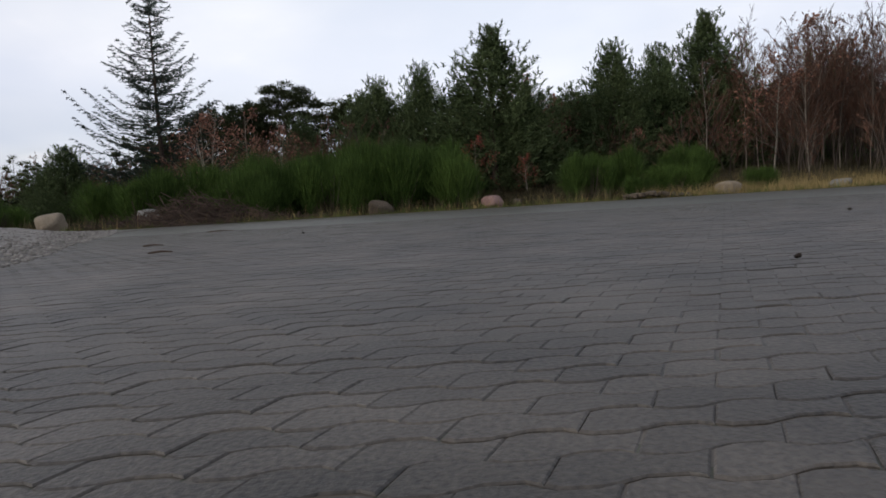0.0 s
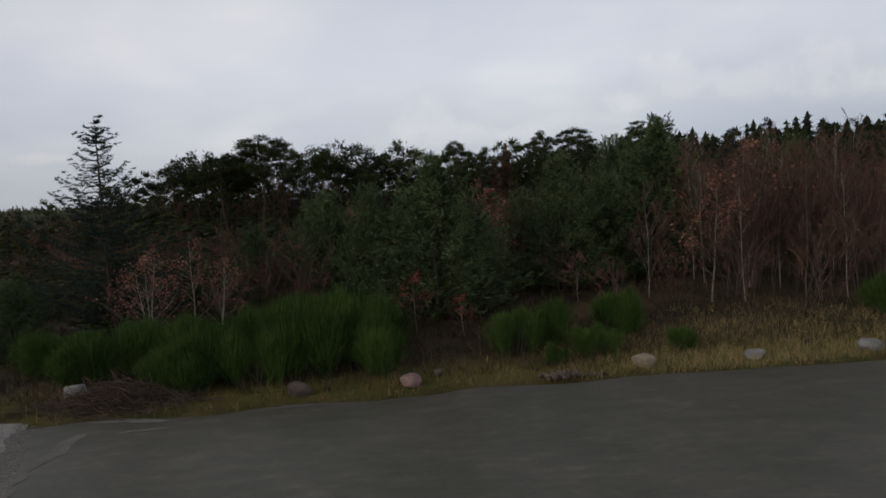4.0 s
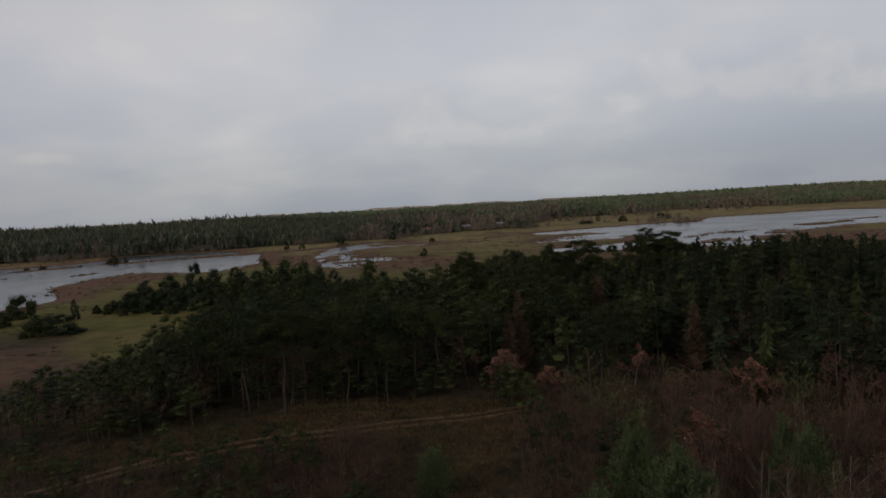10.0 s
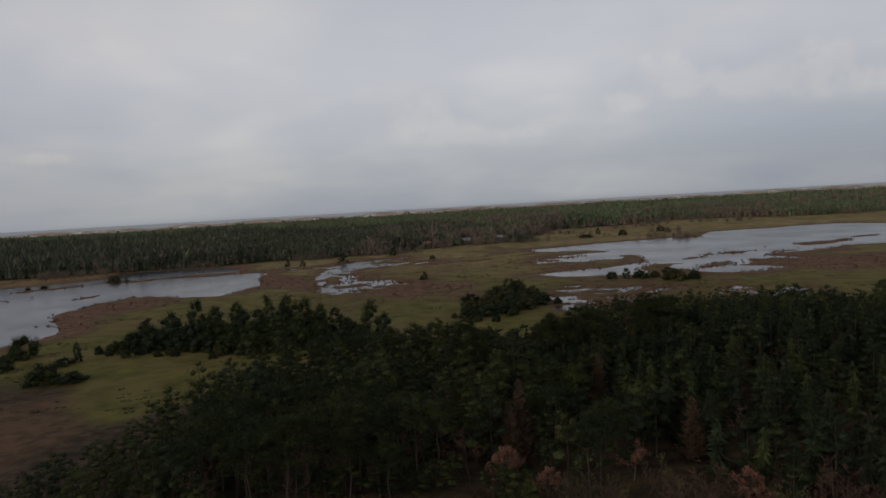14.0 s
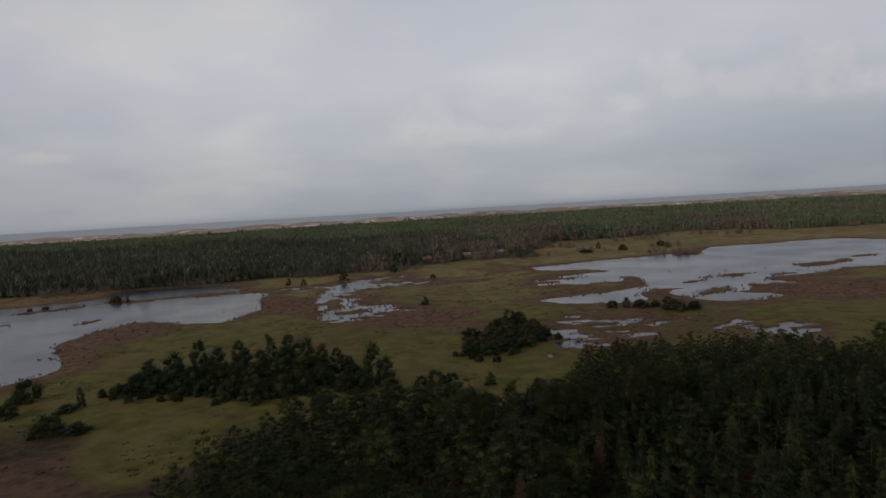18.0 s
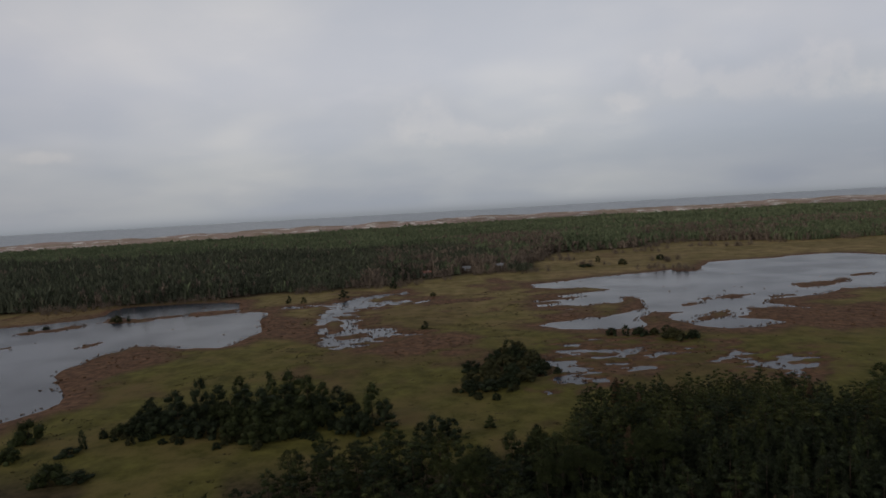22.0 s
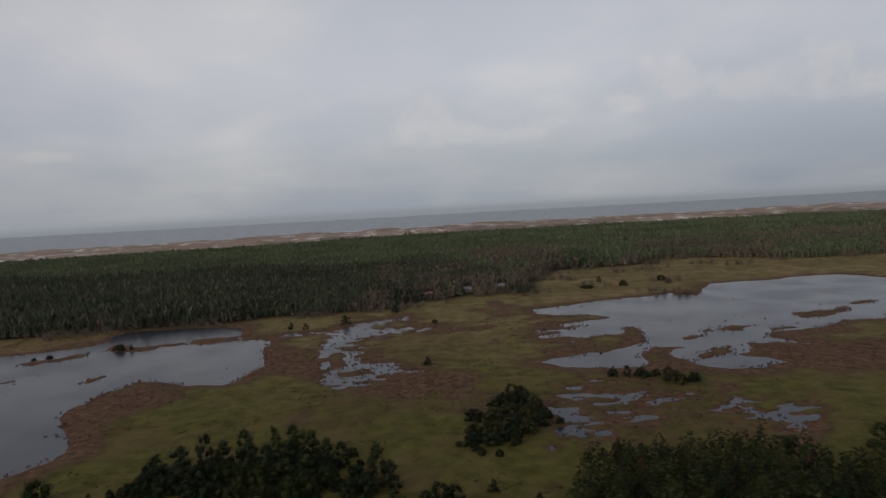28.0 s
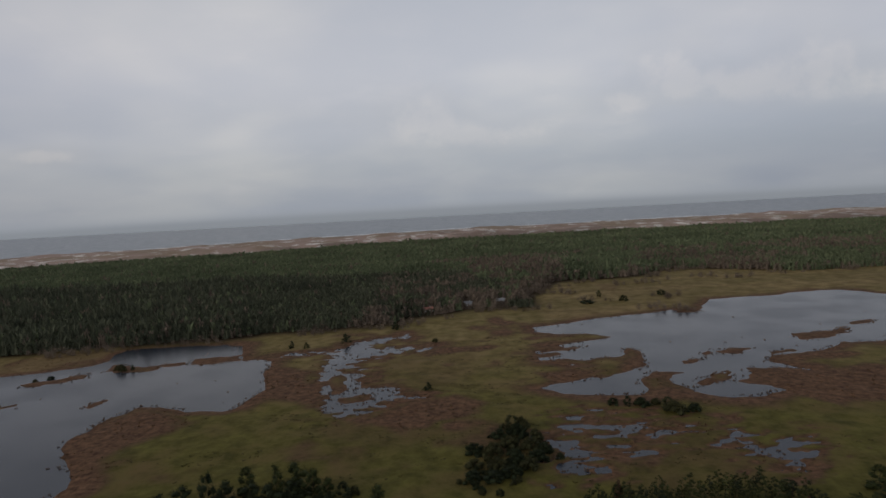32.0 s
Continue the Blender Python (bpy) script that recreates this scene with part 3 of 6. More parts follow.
M_LAKE = water_material("lake_water", (0.026, 0.031, 0.043), 0.9, 0.22, 0.13)
tagged(new("water_lake_west", sheet("water_lake_west", -900, -105, 180, 600, WATER, M_LAKE)), "shallow grey marsh lake with a rippled surface", "lake", "", "structure")
tagged(new("water_lake_east", sheet("water_lake_east", 25, 600, 230, 690, WATER, M_LAKE)), "shallow grey marsh lake with reed islets", "lake", "", "structure")
tagged(new("water_marsh_pond", sheet("water_marsh_pond", -104, 24, 320, 580, WATER, M_LAKE)), "flooded marsh pond between tussocks", "pond", "", "structure")
M_SEA = water_material("sea_water", (0.28, 0.305, 0.33), 0.05, 0.4, 0.5, 2.0)
tagged(new("water_sea", sheet("water_sea", -4900, 4900, 1600, 4950, -8.0, M_SEA, 600)), "grey open sea behind the dunes", "sea", "", "structure")


# ---- trees and shrubs: templates ----
def pine_crown(h, spread, r, whorl=0.45, arms=6, tufts=5, per=7, needle=0.32, width=0.055, start=0.12, up=0.35, shape=0.8, tight=0.10, taper=0.0):
    """Needles of a conical conifer or bush with rising shoots."""
    g, P, D = Geo(), [], []
    z = h * start
    while z < h * 0.985:
        f = (z - h * start) / (h * (1 - start))
        reach = spread * (1 - f) ** shape * (0.55 + 0.45 * min(1, f * 5)) + 0.10
        n = arms if f < 0.85 else 4
        a0 = r.uniform(0, 6.28)
        for k in range(n):
            a = a0 + k * 6.283 / n + r.normal() * 0.25
            L = reach * r.uniform(0.6, 1.25)
            out = np.array([math.cos(a), math.sin(a), 0])
            m = max(2, int(tufts * (0.4 + L / spread)))
            for q in np.linspace(0.3, 1.0, m):
                c = np.array([0, 0, z]) + out * L * q + np.array([0, 0, L * up * q * q]) + r.normal(size=3) * 0.08
                d = out * (0.5 + 0.4 * q) + np.array([0, 0, 0.55]) + r.normal(size=(per, 3)) * 0.55
                P.append(np.repeat(c[None], per, 0) + r.normal(size=(per, 3)) * [tight, tight, tight * 1.6]); D.append(d)
        z += whorl * r.uniform(0.8, 1.2)
    top = np.array([[0, 0, h * (0.93 if shape > 0.5 else 0.86)]] * 14) + r.normal(size=(14, 3)) * [0.05, 0.05, 0.25]
    P.append(top); D.append(r.normal(size=(14, 3)) * 0.28 + [0, 0, 0.9])
    P, D = np.concatenate(P), np.concatenate(D)
    W = width * r.uniform(0.7, 1.4, len(P))
    slim = 1 - taper * np.clip((P[:, 2] / h - 0.35) / 0.65, 0, 1)
    W *= slim
    g.blades(P, D, needle * r.uniform(0.7, 1.3, len(P)) * slim, W, r)
    return g.arrays()


def trunk_geo(h, radius, r, bend=0.15, branches=0, spread=2.0, start=0.15, up=0.3, sides=6):
    g = Geo()
    zs = np.linspace(-0.3, h * 0.97, 8)
    path = np.stack([np.cumsum(r.normal(size=8) * bend * 0.3), np.cumsum(r.normal(size=8) * bend * 0.3), zs], 1)
    path[:2, :2] = 0
    g.tube(path, np.maximum(radius * (1 - np.linspace(0, 1, 8)) ** 0.8, 0.015), sides)
    for z in np.linspace(start * h, h * 0.9, branches):
        a = r.uniform(0, 6.28); L = spread * (1 - (z / h) ** 1.2) + 0.2
        c = np.array([np.interp(z, zs, path[:, 0]), np.interp(z, zs, path[:, 1]), z])
        o = np.array([math.cos(a), math.sin(a), 0])
        g.tube([c, c + o * L * 0.5 + [0, 0, L * up * 0.3], c + o * L + [0, 0, L * up]], [radius * 0.22, radius * 0.14, 0.008], 3)
    return g.arrays()


def umbrella_crown(h, spread, r, n=60, per=14, needle=0.45, width=0.10, tuft=0.72):
    """Flat layered crown of an old pine: plates of needle tufts at the ends of its limbs."""
    g, P, D = Geo(), [], []
    plates = []
    for k in range(44):
        a, rr = k * 2.4 + r.normal() * 0.3, math.sqrt((k + 0.5) / 44)
        layer = 0.95 - 0.17 * rr * rr - (0, 0.11, 0.05, 0.20)[k % 4] + r.normal() * 0.012
        plates.append((math.cos(a) * rr * spread * 0.9, math.sin(a) * rr * spread * 0.9, h * layer, spread * r.uniform(0.15, 0.25)))
    for k in range(n):
        px, py, pz, pr = plates[k % len(plates)]
        a, q = r.uniform(0, 6.28), math.sqrt(r.uniform(0, 1))
        c = np.array([px + math.cos(a) * pr * q, py + math.sin(a) * pr * q, pz + 0.4 * pr * (1 - q * q) + r.normal() * 0.08])
        s = tuft * r.uniform(0.7, 1.3)
        P.append(c + r.normal(size=(per, 3)) * [s * 0.6, s * 0.6, s * 0.32])
        D.append(r.normal(size=(per, 3)) * [0.8, 0.8, 0.35] + [0, 0, 0.55])
    P, D = np.concatenate(P), np.concatenate(D)
    g.blades(P, D, needle * r.uniform(0.7, 1.3, len(P)), width * r.uniform(0.7, 1.4, len(P)), r)
    return g.arrays()


def bare_tree(h, radius, r, limbs=14, second=5, third=4, spread=0.28, rise=0.9, clear=0.2, stems=1, hair=0.022):
    """Trunk with limbs, and the finer twigs, of a leafless tree; also the twig ends."""
    g, tw, ends = Geo(), Geo(), []
    for s in range(stems):
        lean = r.normal(size=2) * (0.05 if stems == 1 else 0.14)
        zs = np.linspace(-0.3, h * r.uniform(0.85, 1), 7)
        q = np.linspace(0, 1, 7)[:, None]
        path = np.concatenate([np.cumsum(r.normal(size=(7, 2)) * h * 0.008, 0) + lean * q * h, zs[:, None]], 1)
        g.tube(path, np.maximum(radius * (1 - q[:, 0]) ** 0.7, 0.012), 5)
        for k in range(limbs):
            z = h * (clear + (0.95 - clear) * (k + r.uniform(0, 1)) / limbs)
            c = np.array([np.interp(z, zs, path[:, i]) for i in (0, 1)] + [z])
            a = r.uniform(0, 6.28); L = h * spread * (1.15 - z / h) * r.uniform(0.6, 1.2)
            o = np.array([math.cos(a), math.sin(a), rise * r.uniform(0.6, 1.3)])
            e = c + o * L
            mid = (c + e) / 2 + r.normal(size=3) * 0.08 * L
            g.tube([c, mid, e], [radius * 0.30, radius * 0.18, 0.008], 3)
            for m in range(second):
                b = c + (e - c) * r.uniform(0.3, 1)
                d = o + r.normal(size=3) * 0.6
                e2 = b + d / np.linalg.norm(d) * L * r.uniform(0.35, 0.7)
                tw.tube([b, e2], [min(0.014, hair * 0.7), 0.004], 3)
                for t in range(third):
                    b3 = b + (e2 - b) * r.uniform(0.3, 1)
                    d3 = d + r.normal(size=3) * 0.7
                    ends.append(b3)
                    tw.blades(b3[None], d3[None], L * r.uniform(0.25, 0.5), hair, r)
                    ends.append(b3 + d3 / np.linalg.norm(d3) * L * 0.25)
    return g.arrays(), tw.arrays(), np.array(ends)


def spruce_crown(h, spread, r, n=5, needle=0.13, width=0.035, arms=6, step=0.045, shoot=0.42, thick=0.03):
    """Open spruce: arms that dip and then sweep up, set with bristly side shoots."""
    g, w, P, D, L_, W_ = Geo(), Geo(), [], [], [], []
    z = h * 0.08
    while z < h * 0.985:
        f = z / h
        L0 = spread * (1 - f) ** 0.92 + 0.10
        for k in range(arms if f < 0.9 else 4):
            a = k * 6.283 / arms + r.normal() * 0.5; L = L0 * r.uniform(0.45, 1.15)
            o = np.array([math.cos(a), math.sin(a), 0]); sidev = np.array([-o[1], o[0], 0])
            rise, dip, z1 = r.uniform(0.35, 0.75), r.uniform(0.05, 0.30), z + r.normal() * h * step * 0.35
            at = lambda q: np.array([0, 0, z1]) + o * L * q + [0, 0, L * (-dip * q + rise * q * q)]
            w.tube([at(q) for q in (0, 0.35, 0.7, 1.0)], [0.026, 0.018, 0.011, 0.005], 3)
            for q in np.linspace(0.12, 1, max(4, int(L * 5.5))):
                c = at(q)
                for sgn in (-1, 1):
                    if r.uniform() < 0.15:
                        continue
                    d = o * 0.8 + sidev * sgn * r.uniform(0.3, 1.0) + [0, 0, r.uniform(-0.25, 0.45)]
                    d /= np.linalg.norm(d)
                    s = shoot * (0.45 + 0.9 * (1 - q)) * min(1, 0.3 + L * 0.6) * r.uniform(0.6, 1.2)
                    P.append(c[None]); D.append(d[None]); L_.append(np.array([s])); W_.append(np.array([thick]))
                    u = r.uniform(0, 1, n)[:, None]
                    P.append(c + d * s * u); D.append(d * 0.8 + r.normal(size=(n, 3)) * 0.6); L_.append(needle * r.uniform(0.6, 1.3, n)); W_.append(width * r.uniform(0.7, 1.3, n))
        z += h * step * r.uniform(0.75, 1.25)
    g.blades(np.concatenate(P), np.concatenate(D), np.concatenate(L_), np.concatenate(W_), r)
    return g.arrays(), w.arrays()


def shrub(h, spread, r, n=1500, blade=0.5, width=0.022, clumps=11):
    """Dense bush: several fountains of upright switches."""
    g = Geo()
    ca, cq = r.uniform(0, 6.28, clumps), np.sqrt(r.uniform(0, 1, clumps)) * 0.72
    ch = h * (1 - 0.4 * cq ** 2) * r.uniform(0.62, 1.05, clumps)
    k = r.integers(0, clumps, n)
    a, t = r.uniform(0, 6.28, n), r.uniform(0, 1, n) ** 0.5
    lean = np.abs(r.normal(size=n)) * 0.42
    out = np.stack([np.cos(a) * np.sin(lean), np.sin(a) * np.sin(lean), np.cos(lean)], 1)
    base = np.stack([np.cos(ca[k]) * cq[k] * spread, np.sin(ca[k]) * cq[k] * spread, np.zeros(n)], 1)
    reach = (ch[k] - blade * 0.5)[:, None]
    p = base + out * reach * t[:, None] * [spread / h * 0.8, spread / h * 0.8, 1]
    d = out + r.normal(size=(n, 3)) * 0.16 + [0, 0, 0.25]
    g.blades(p, d, blade * r.uniform(0.6, 1.5, n), width * r.uniform(0.7, 1.4, n), r)
    return g.arrays()


ico = bmesh.new()
bmesh.ops.create_icosphere(ico, subdivisions=1, radius=1)
ICO_V, ICO_F = np.array([v.co[:] for v in ico.verts]), np.array([[v.index for v in f.verts] for f in ico.faces])
ico.free()


def lobe(g, c, rad, r, n, blade, width, flat=0.75):
    """One cushion of needles: a closed uneven heart and a coat of short shoots."""
    g.add(c + ICO_V * r.uniform(0.42, 0.78, (len(ICO_V), 1)) * rad * [1, 1, flat], ICO_F)
    d = r.normal(size=(n, 3)); d[:, 2] += 0.45
    d /= np.linalg.norm(d, axis=1, keepdims=True)
    g.blades(c + d * rad * [1, 1, flat] * r.uniform(0.45, 0.98, (n, 1)), d * 0.6 + r.normal(size=(n, 3)) * 0.5 + [0, 0, 0.3], blade * r.uniform(0.6, 1.3, n), width * r.uniform(0.7, 1.3, n), r)


def cushion_crown(h, spread, r, lobes=8, shoots=60, base=0.15, top=1.0, blade=0.5, width=0.11, flat=0.72):
    """Rounded pine crown made of overlapping cushions; base is where it begins, top how broad it ends."""
    g = Geo()
    for k in range(lobes):
        f = ((k + 0.5) / lobes) ** (0.8 if base > 0.2 else 1.15)
        reach = spread * math.sqrt(max(0.03, 1 - f ** (1 + 1.6 * top))) * 0.72
        a = k * 2.4 + r.normal() * 0.5
        q = reach * r.uniform(0.55, 1.0) if k < lobes - 1 else spread * r.uniform(0.0, 0.2)
        rad = spread * r.uniform(0.32, 0.50) * (1.1 - 0.35 * f / max(top, 0.5))
        lobe(g, np.array([math.cos(a) * q, math.sin(a) * q, h * (base + (1 - base) * f) - rad * 0.6 * f]), rad, r, shoots, blade, width, flat)
    return g.arrays()


def bough_crown(h, spread, r, layers=10, arms=8, base=0.06, blade=0.55, width=0.16, droop=0.18):
    """Conical spruce: tiers of boughs that dip, each a closed heart with fringed ends."""
    g = Geo()
    for k in range(layers):
        f = k / layers
        z, reach = h * (base + (1 - base) * f) + r.normal() * 0.12, (spread * (1 - f) ** 0.75 + 0.15) * r.uniform(0.78, 1.15)
        a = np.arange(arms) * 6.283 / arms + r.uniform(0, 6) + r.normal(size=arms) * 0.15
        rr = reach * r.uniform(0.45, 1.2, arms)
        tip = np.stack([np.cos(a) * rr, np.sin(a) * rr, z - droop * rr + r.normal(size=arms) * 0.28], 1)
        b = a + 3.1416 / arms
        nick = np.stack([np.cos(b) * reach * 0.42, np.sin(b) * reach * 0.42, np.full(arms, z)], 1)
        apex = np.array([[0, 0, z + (1 - base) * h / layers * 1.5]])
        v = np.concatenate([tip, nick, apex])
        t = np.arange(arms)
        g.add(v, np.concatenate([np.stack([t, t + arms, np.full(arms, 2 * arms)], 1), np.stack([np.roll(t, 1) + arms, t, np.full(arms, 2 * arms)], 1)]))
        for q in (0.35, 0.6, 0.8, 1.0):
            p = tip * [q, q, 1] + np.array([0, 0, 1]) * droop * (rr * (1 - q))[:, None]
            out = np.stack([np.cos(a), np.sin(a), np.full(arms, 0.55)], 1)
            for s_ in (-0.6, 0.6):
                sidev = np.stack([-np.sin(a), np.cos(a), np.zeros(arms)], 1) * s_
                g.blades(p, out + sidev + r.normal(size=(arms, 3)) * 0.3, blade * (0.5 + 0.6 * (1 - f)) * r.uniform(0.6, 1.5, arms), width, r)
    g.blades(np.array([[0, 0, h * 0.93]] * 5), r.normal(size=(5, 3)) * 0.3 + [0, 0, 1], h * 0.08, 0.1, r)
    return g.arrays()


def tree(name, trunk, crown, label, category, group="", parts=("trunk", "crown"), kind=""):
    """Thing with a trunk and a crown. trunk and crown are meshes."""
    base = tagged(new(name), label, category, group)
    for n, me in zip(parts, (trunk, crown)):
        ob = part(n, me, base)
        if kind:
            tagged(ob, kind=kind)
    return base


def put(x, y, turn=0.0, sink=0.05):
    return pose(x, y, float(ground_z(x, y)) - sink, 0, 0, math.degrees(turn))


R = np.random.default_rng(21)

# ---- near wood's edge: single trees ----
# young pines by the yard: x, y, height of the tip, spread
PINES = [(-22.5, 33.0, 4.5, 1.9), (-6.6, 40.0, 8.5, 2.9), (-8.2, 43.0, 8.0, 2.7), (-3.9, 38.0, 8.8, 2.7), (-0.1, 35.6, 10.3, 4.3), (7.8, 40.0, 10.0, 3.3), (14.3, 50.0, 11.8, 3.0), (15.2, 43.7, 12.7, 4.3),
         (28.2, 50.0, 11.1, 2.8), (27.4, 52.0, 11.4, 1.8), (5.7, 42.0, 7.8, 2.7), (-11.8, 41.0, 6.6, 2.6), (11.4, 42.0, 8.8, 3.0), (2.2, 38.0, 7.0, 2.8), (18.4, 47.0, 9.4, 2.8), (-1.8, 39.4, 7.6, 3.0), (10.0, 45.5, 9.2, 2.9), (-19.5, 38.0, 5.2, 2.6), (-26.5, 38.0, 4.0, 2.4), (-15.5, 40.0, 5.0, 2.2),
         (-9.8, 52.0, 6.0, 2.2), (-3.4, 50.0, 5.6, 2.2), (-2.6, 61.0, 6.6, 2.3), (-30.0, 45.0, 3.8, 2.6), (38.0, 47.0, 8.0, 2.4)]
def candle_pine(h, spread, r, shape=0.8, whorl=0.40, arms=8, loose=0.15, rich=True):
    """Young pine: whorls of rising branches, densely set with short upright brushes of needles."""
    g, P, D = Geo(), [], []
    z = 0.25
    while z < h * 0.97:
        f = z / h
        reach = spread * (1 - f) ** shape * min(1, 0.6 + 3 * f) + 0.12
        a0 = r.uniform(0, 6.28)
        n = arms if f < 0.75 else 5
        for k in range(n):
            a = a0 + k * 6.283 / n + r.normal() * 0.2
            L = reach * r.uniform(1 - 2 * loose, 1 + loose)
            out = np.array([math.cos(a), math.sin(a), 0])
            up = 0.35 + 0.45 * f
            for q in np.linspace(0.30, 1.0, max(2, int(1 + L * 3.4))):
                for m in range(3 if rich else 2):
                    c = np.array([0, 0, z]) + out * L * q + np.array([0, 0, L * up * q * q]) + r.normal(size=3) * [0.13, 0.13, 0.10]
                    ax = out * r.uniform(0.1, 0.75) * (1.1 - f) + np.array([0, 0, 1.0]) + r.normal(size=3) * 0.22
                    ax /= np.linalg.norm(ax)
                    n_ = 20 if rich else 14
                    t = np.linspace(0, 1, n_)[:, None]
                    P.append(c + ax * t * r.uniform(0.24, 0.42)); D.append(ax * (0.7 + 0.5 * t) + r.normal(size=(n_, 3)) * 0.55)
        z += whorl * r.uniform(0.8, 1.2)
    lead = np.linspace(0.90, 1.0, 40)[:, None] * [[0, 0, h]]
    P.append(lead); D.append(r.normal(size=(40, 3)) * 0.5 + [0, 0, 0.8])
    P, D = np.concatenate(P), np.concatenate(D)
    g.blades(P, D, 0.16 * r.uniform(0.7, 1.3, len(P)), (0.033 if rich else 0.042) * r.uniform(0.7, 1.3, len(P)), r)
    # older needles deep inside, which close the crown
    m = 4500
    f = r.uniform(0.02, 0.9, m)
    a, q = r.uniform(0, 6.28, m), spread * (1 - f) ** (shape + 0.05) * 0.9 * np.sqrt(r.uniform(0.02, 1, m))
    c = np.stack([np.cos(a) * q, np.sin(a) * q, h * f + 0.2 * q], 1)
    g.blades(c, np.stack([np.cos(a), np.sin(a), np.full(m, 0.8)], 1) + r.normal(size=(m, 3)) * 0.6, 0.26 * r.uniform(0.6, 1.2, m), 0.075, r)
    return g.arrays()


pine_parts = []
for k in range(5):
    r = np.random.default_rng(100 + k)
    v, f = candle_pine(10, (2.5, 2.9, 2.6, 2.5, 2.7)[k], r, (0.62, 0.95, 0.78, 0.6, 0.75)[k], 0.40, 8, (0.12, 0.25, 0.16, 0.15, 0.2)[k], k < 3)
    tv, tf = trunk_geo(10, 0.13, r, branches=16, spread=2.0)
    pine_parts.append((mesh_np("trunk", tv, tf, M_BARK, True), mesh_np("crown", v, f, M_YOUNG)))
for k, (x, y, h, s) in enumerate(PINES):
    t, c = pine_parts[1 if k in (4, 7) else (0, 2)[k % 2] if k < 8 else 3 + k % 2]
    ob = tree("pine_tree", t, c, "dense dark green young pine at the edge of the yard", "tree", "young pines at the wood's edge")
    lean = Matrix(((1, 0, R.normal() * 0.03 + (0.05 if k == 4 else 0), 0), (0, 1, 0, 0), (0, 0, 1, 0), (0, 0, 0, 1)))
    ob.matrix_basis = put(x, y, 0) @ lean @ pose(0, 0, 0, 0, 0, R.uniform(0, 360)) @ Matrix.Diagonal((s / 2.5, s / 2.5, (h - float(ground_z(x, y))) / 10.4, 1))

r = np.random.default_rng(5)
sv, wv = spruce_crown(13.1, 5.4, r, 11, 0.15, 0.040, 8, 0.040, 0.50, 0.05)
tv, tf = trunk_geo(13.1, 0.17, r, bend=0.05)
sp = tagged(new("spruce_tree"), "tall open grey-green spruce with drooping arms above the broom", "tree")
part("trunk", mesh_np("trunk", tv, tf, M_BARK, True), sp)
part("crown", mesh_np("crown", *sv, M_SPRUCE), sp)
tagged(part("branchwork", mesh_np("branchwork", *wv, M_BARK), sp), kind="stuff")
sp.matrix_basis = put(-18.6, 35.6)

# bare birches and alders in the thicket
bare_parts = []
for k in range(5):
    r = np.random.default_rng(40 + k)
    g, tw, ends = bare_tree(9, 0.042, r, limbs=20, second=6, third=12, spread=0.19, rise=1.9, clear=0.14, hair=0.009, stems=(1, 2, 1, 3, 1)[k])
    bare_parts.append((g, tw, ends))
bare_mesh = [(mesh_np("trunk", *g, M_PALE if k in (2, 4) else M_STEM, True), mesh_np("crown", *tw, M_TWIG)) for k, (g, tw, e) in enumerate(bare_parts)]
spots = []
for k in range(400):
    x, y = R.uniform(15.5, 60), 34 + 26 * R.uniform(0, 1) ** 1.6
    if x > 15.5 + (y - 37) * 0.2 and len(spots) < 170:
        spots.append((x, y, R.uniform(6.5, 9.8)))
spots += [(25.0, 36.5, 10.2), (16.6, 35.0, 8.2), (12.2, 36.4, 7.0), (20.5, 35.8, 8.0), (22.6, 34.6, 7.6), (29, 35.4, 8.8)]
for k, (x, y, h) in enumerate(spots):
    t, c = bare_mesh[k % 5]
    ob = tree("birch_tree", t, c, "leafless young birch with a pale stem and reddish twigs" if k % 5 in (2, 4) else "leafless young birch with dark stems and reddish twigs", "tree", "birches in the thicket")
    ob.matrix_basis = put(x, y, R.uniform(0, 6.28)) @ Matrix.Diagonal((h / 8, h / 8, h / 9, 1))

# trees that keep russet leaves
leaf_parts, far_leaves = [], []
for k in range(3):
    r = np.random.default_rng(60 + k)
    g, tw, ends = bare_tree(5, 0.05, r, limbs=15, second=4, third=3, spread=0.36, rise=0.8, clear=0.18, stems=(2, 1, 1)[k])
    lg = Geo()
    e = ends[r.integers(0, len(ends), 620)] + r.normal(size=(620, 3)) * 0.10
    lg.leaves(e, 0.058, r)
    lf = Geo()
    lf.leaves(ends[r.integers(0, len(ends), 2600)] + r.normal(size=(2600, 3)) * 0.12, 0.11, r)
    far_leaves.append(mesh_np("leaves", *lf.arrays(), M_LEAF))
    leaf_parts.append((mesh_np("trunk", *g, M_PALE, True), mesh_np("twigwork", *tw, M_TWIG), mesh_np("leaves", *lg.arrays(), M_LEAF)))
red_leaves = leaf_parts[1][2].copy(); red_leaves.materials.clear(); red_leaves.materials.append(M_LEAF_RED)
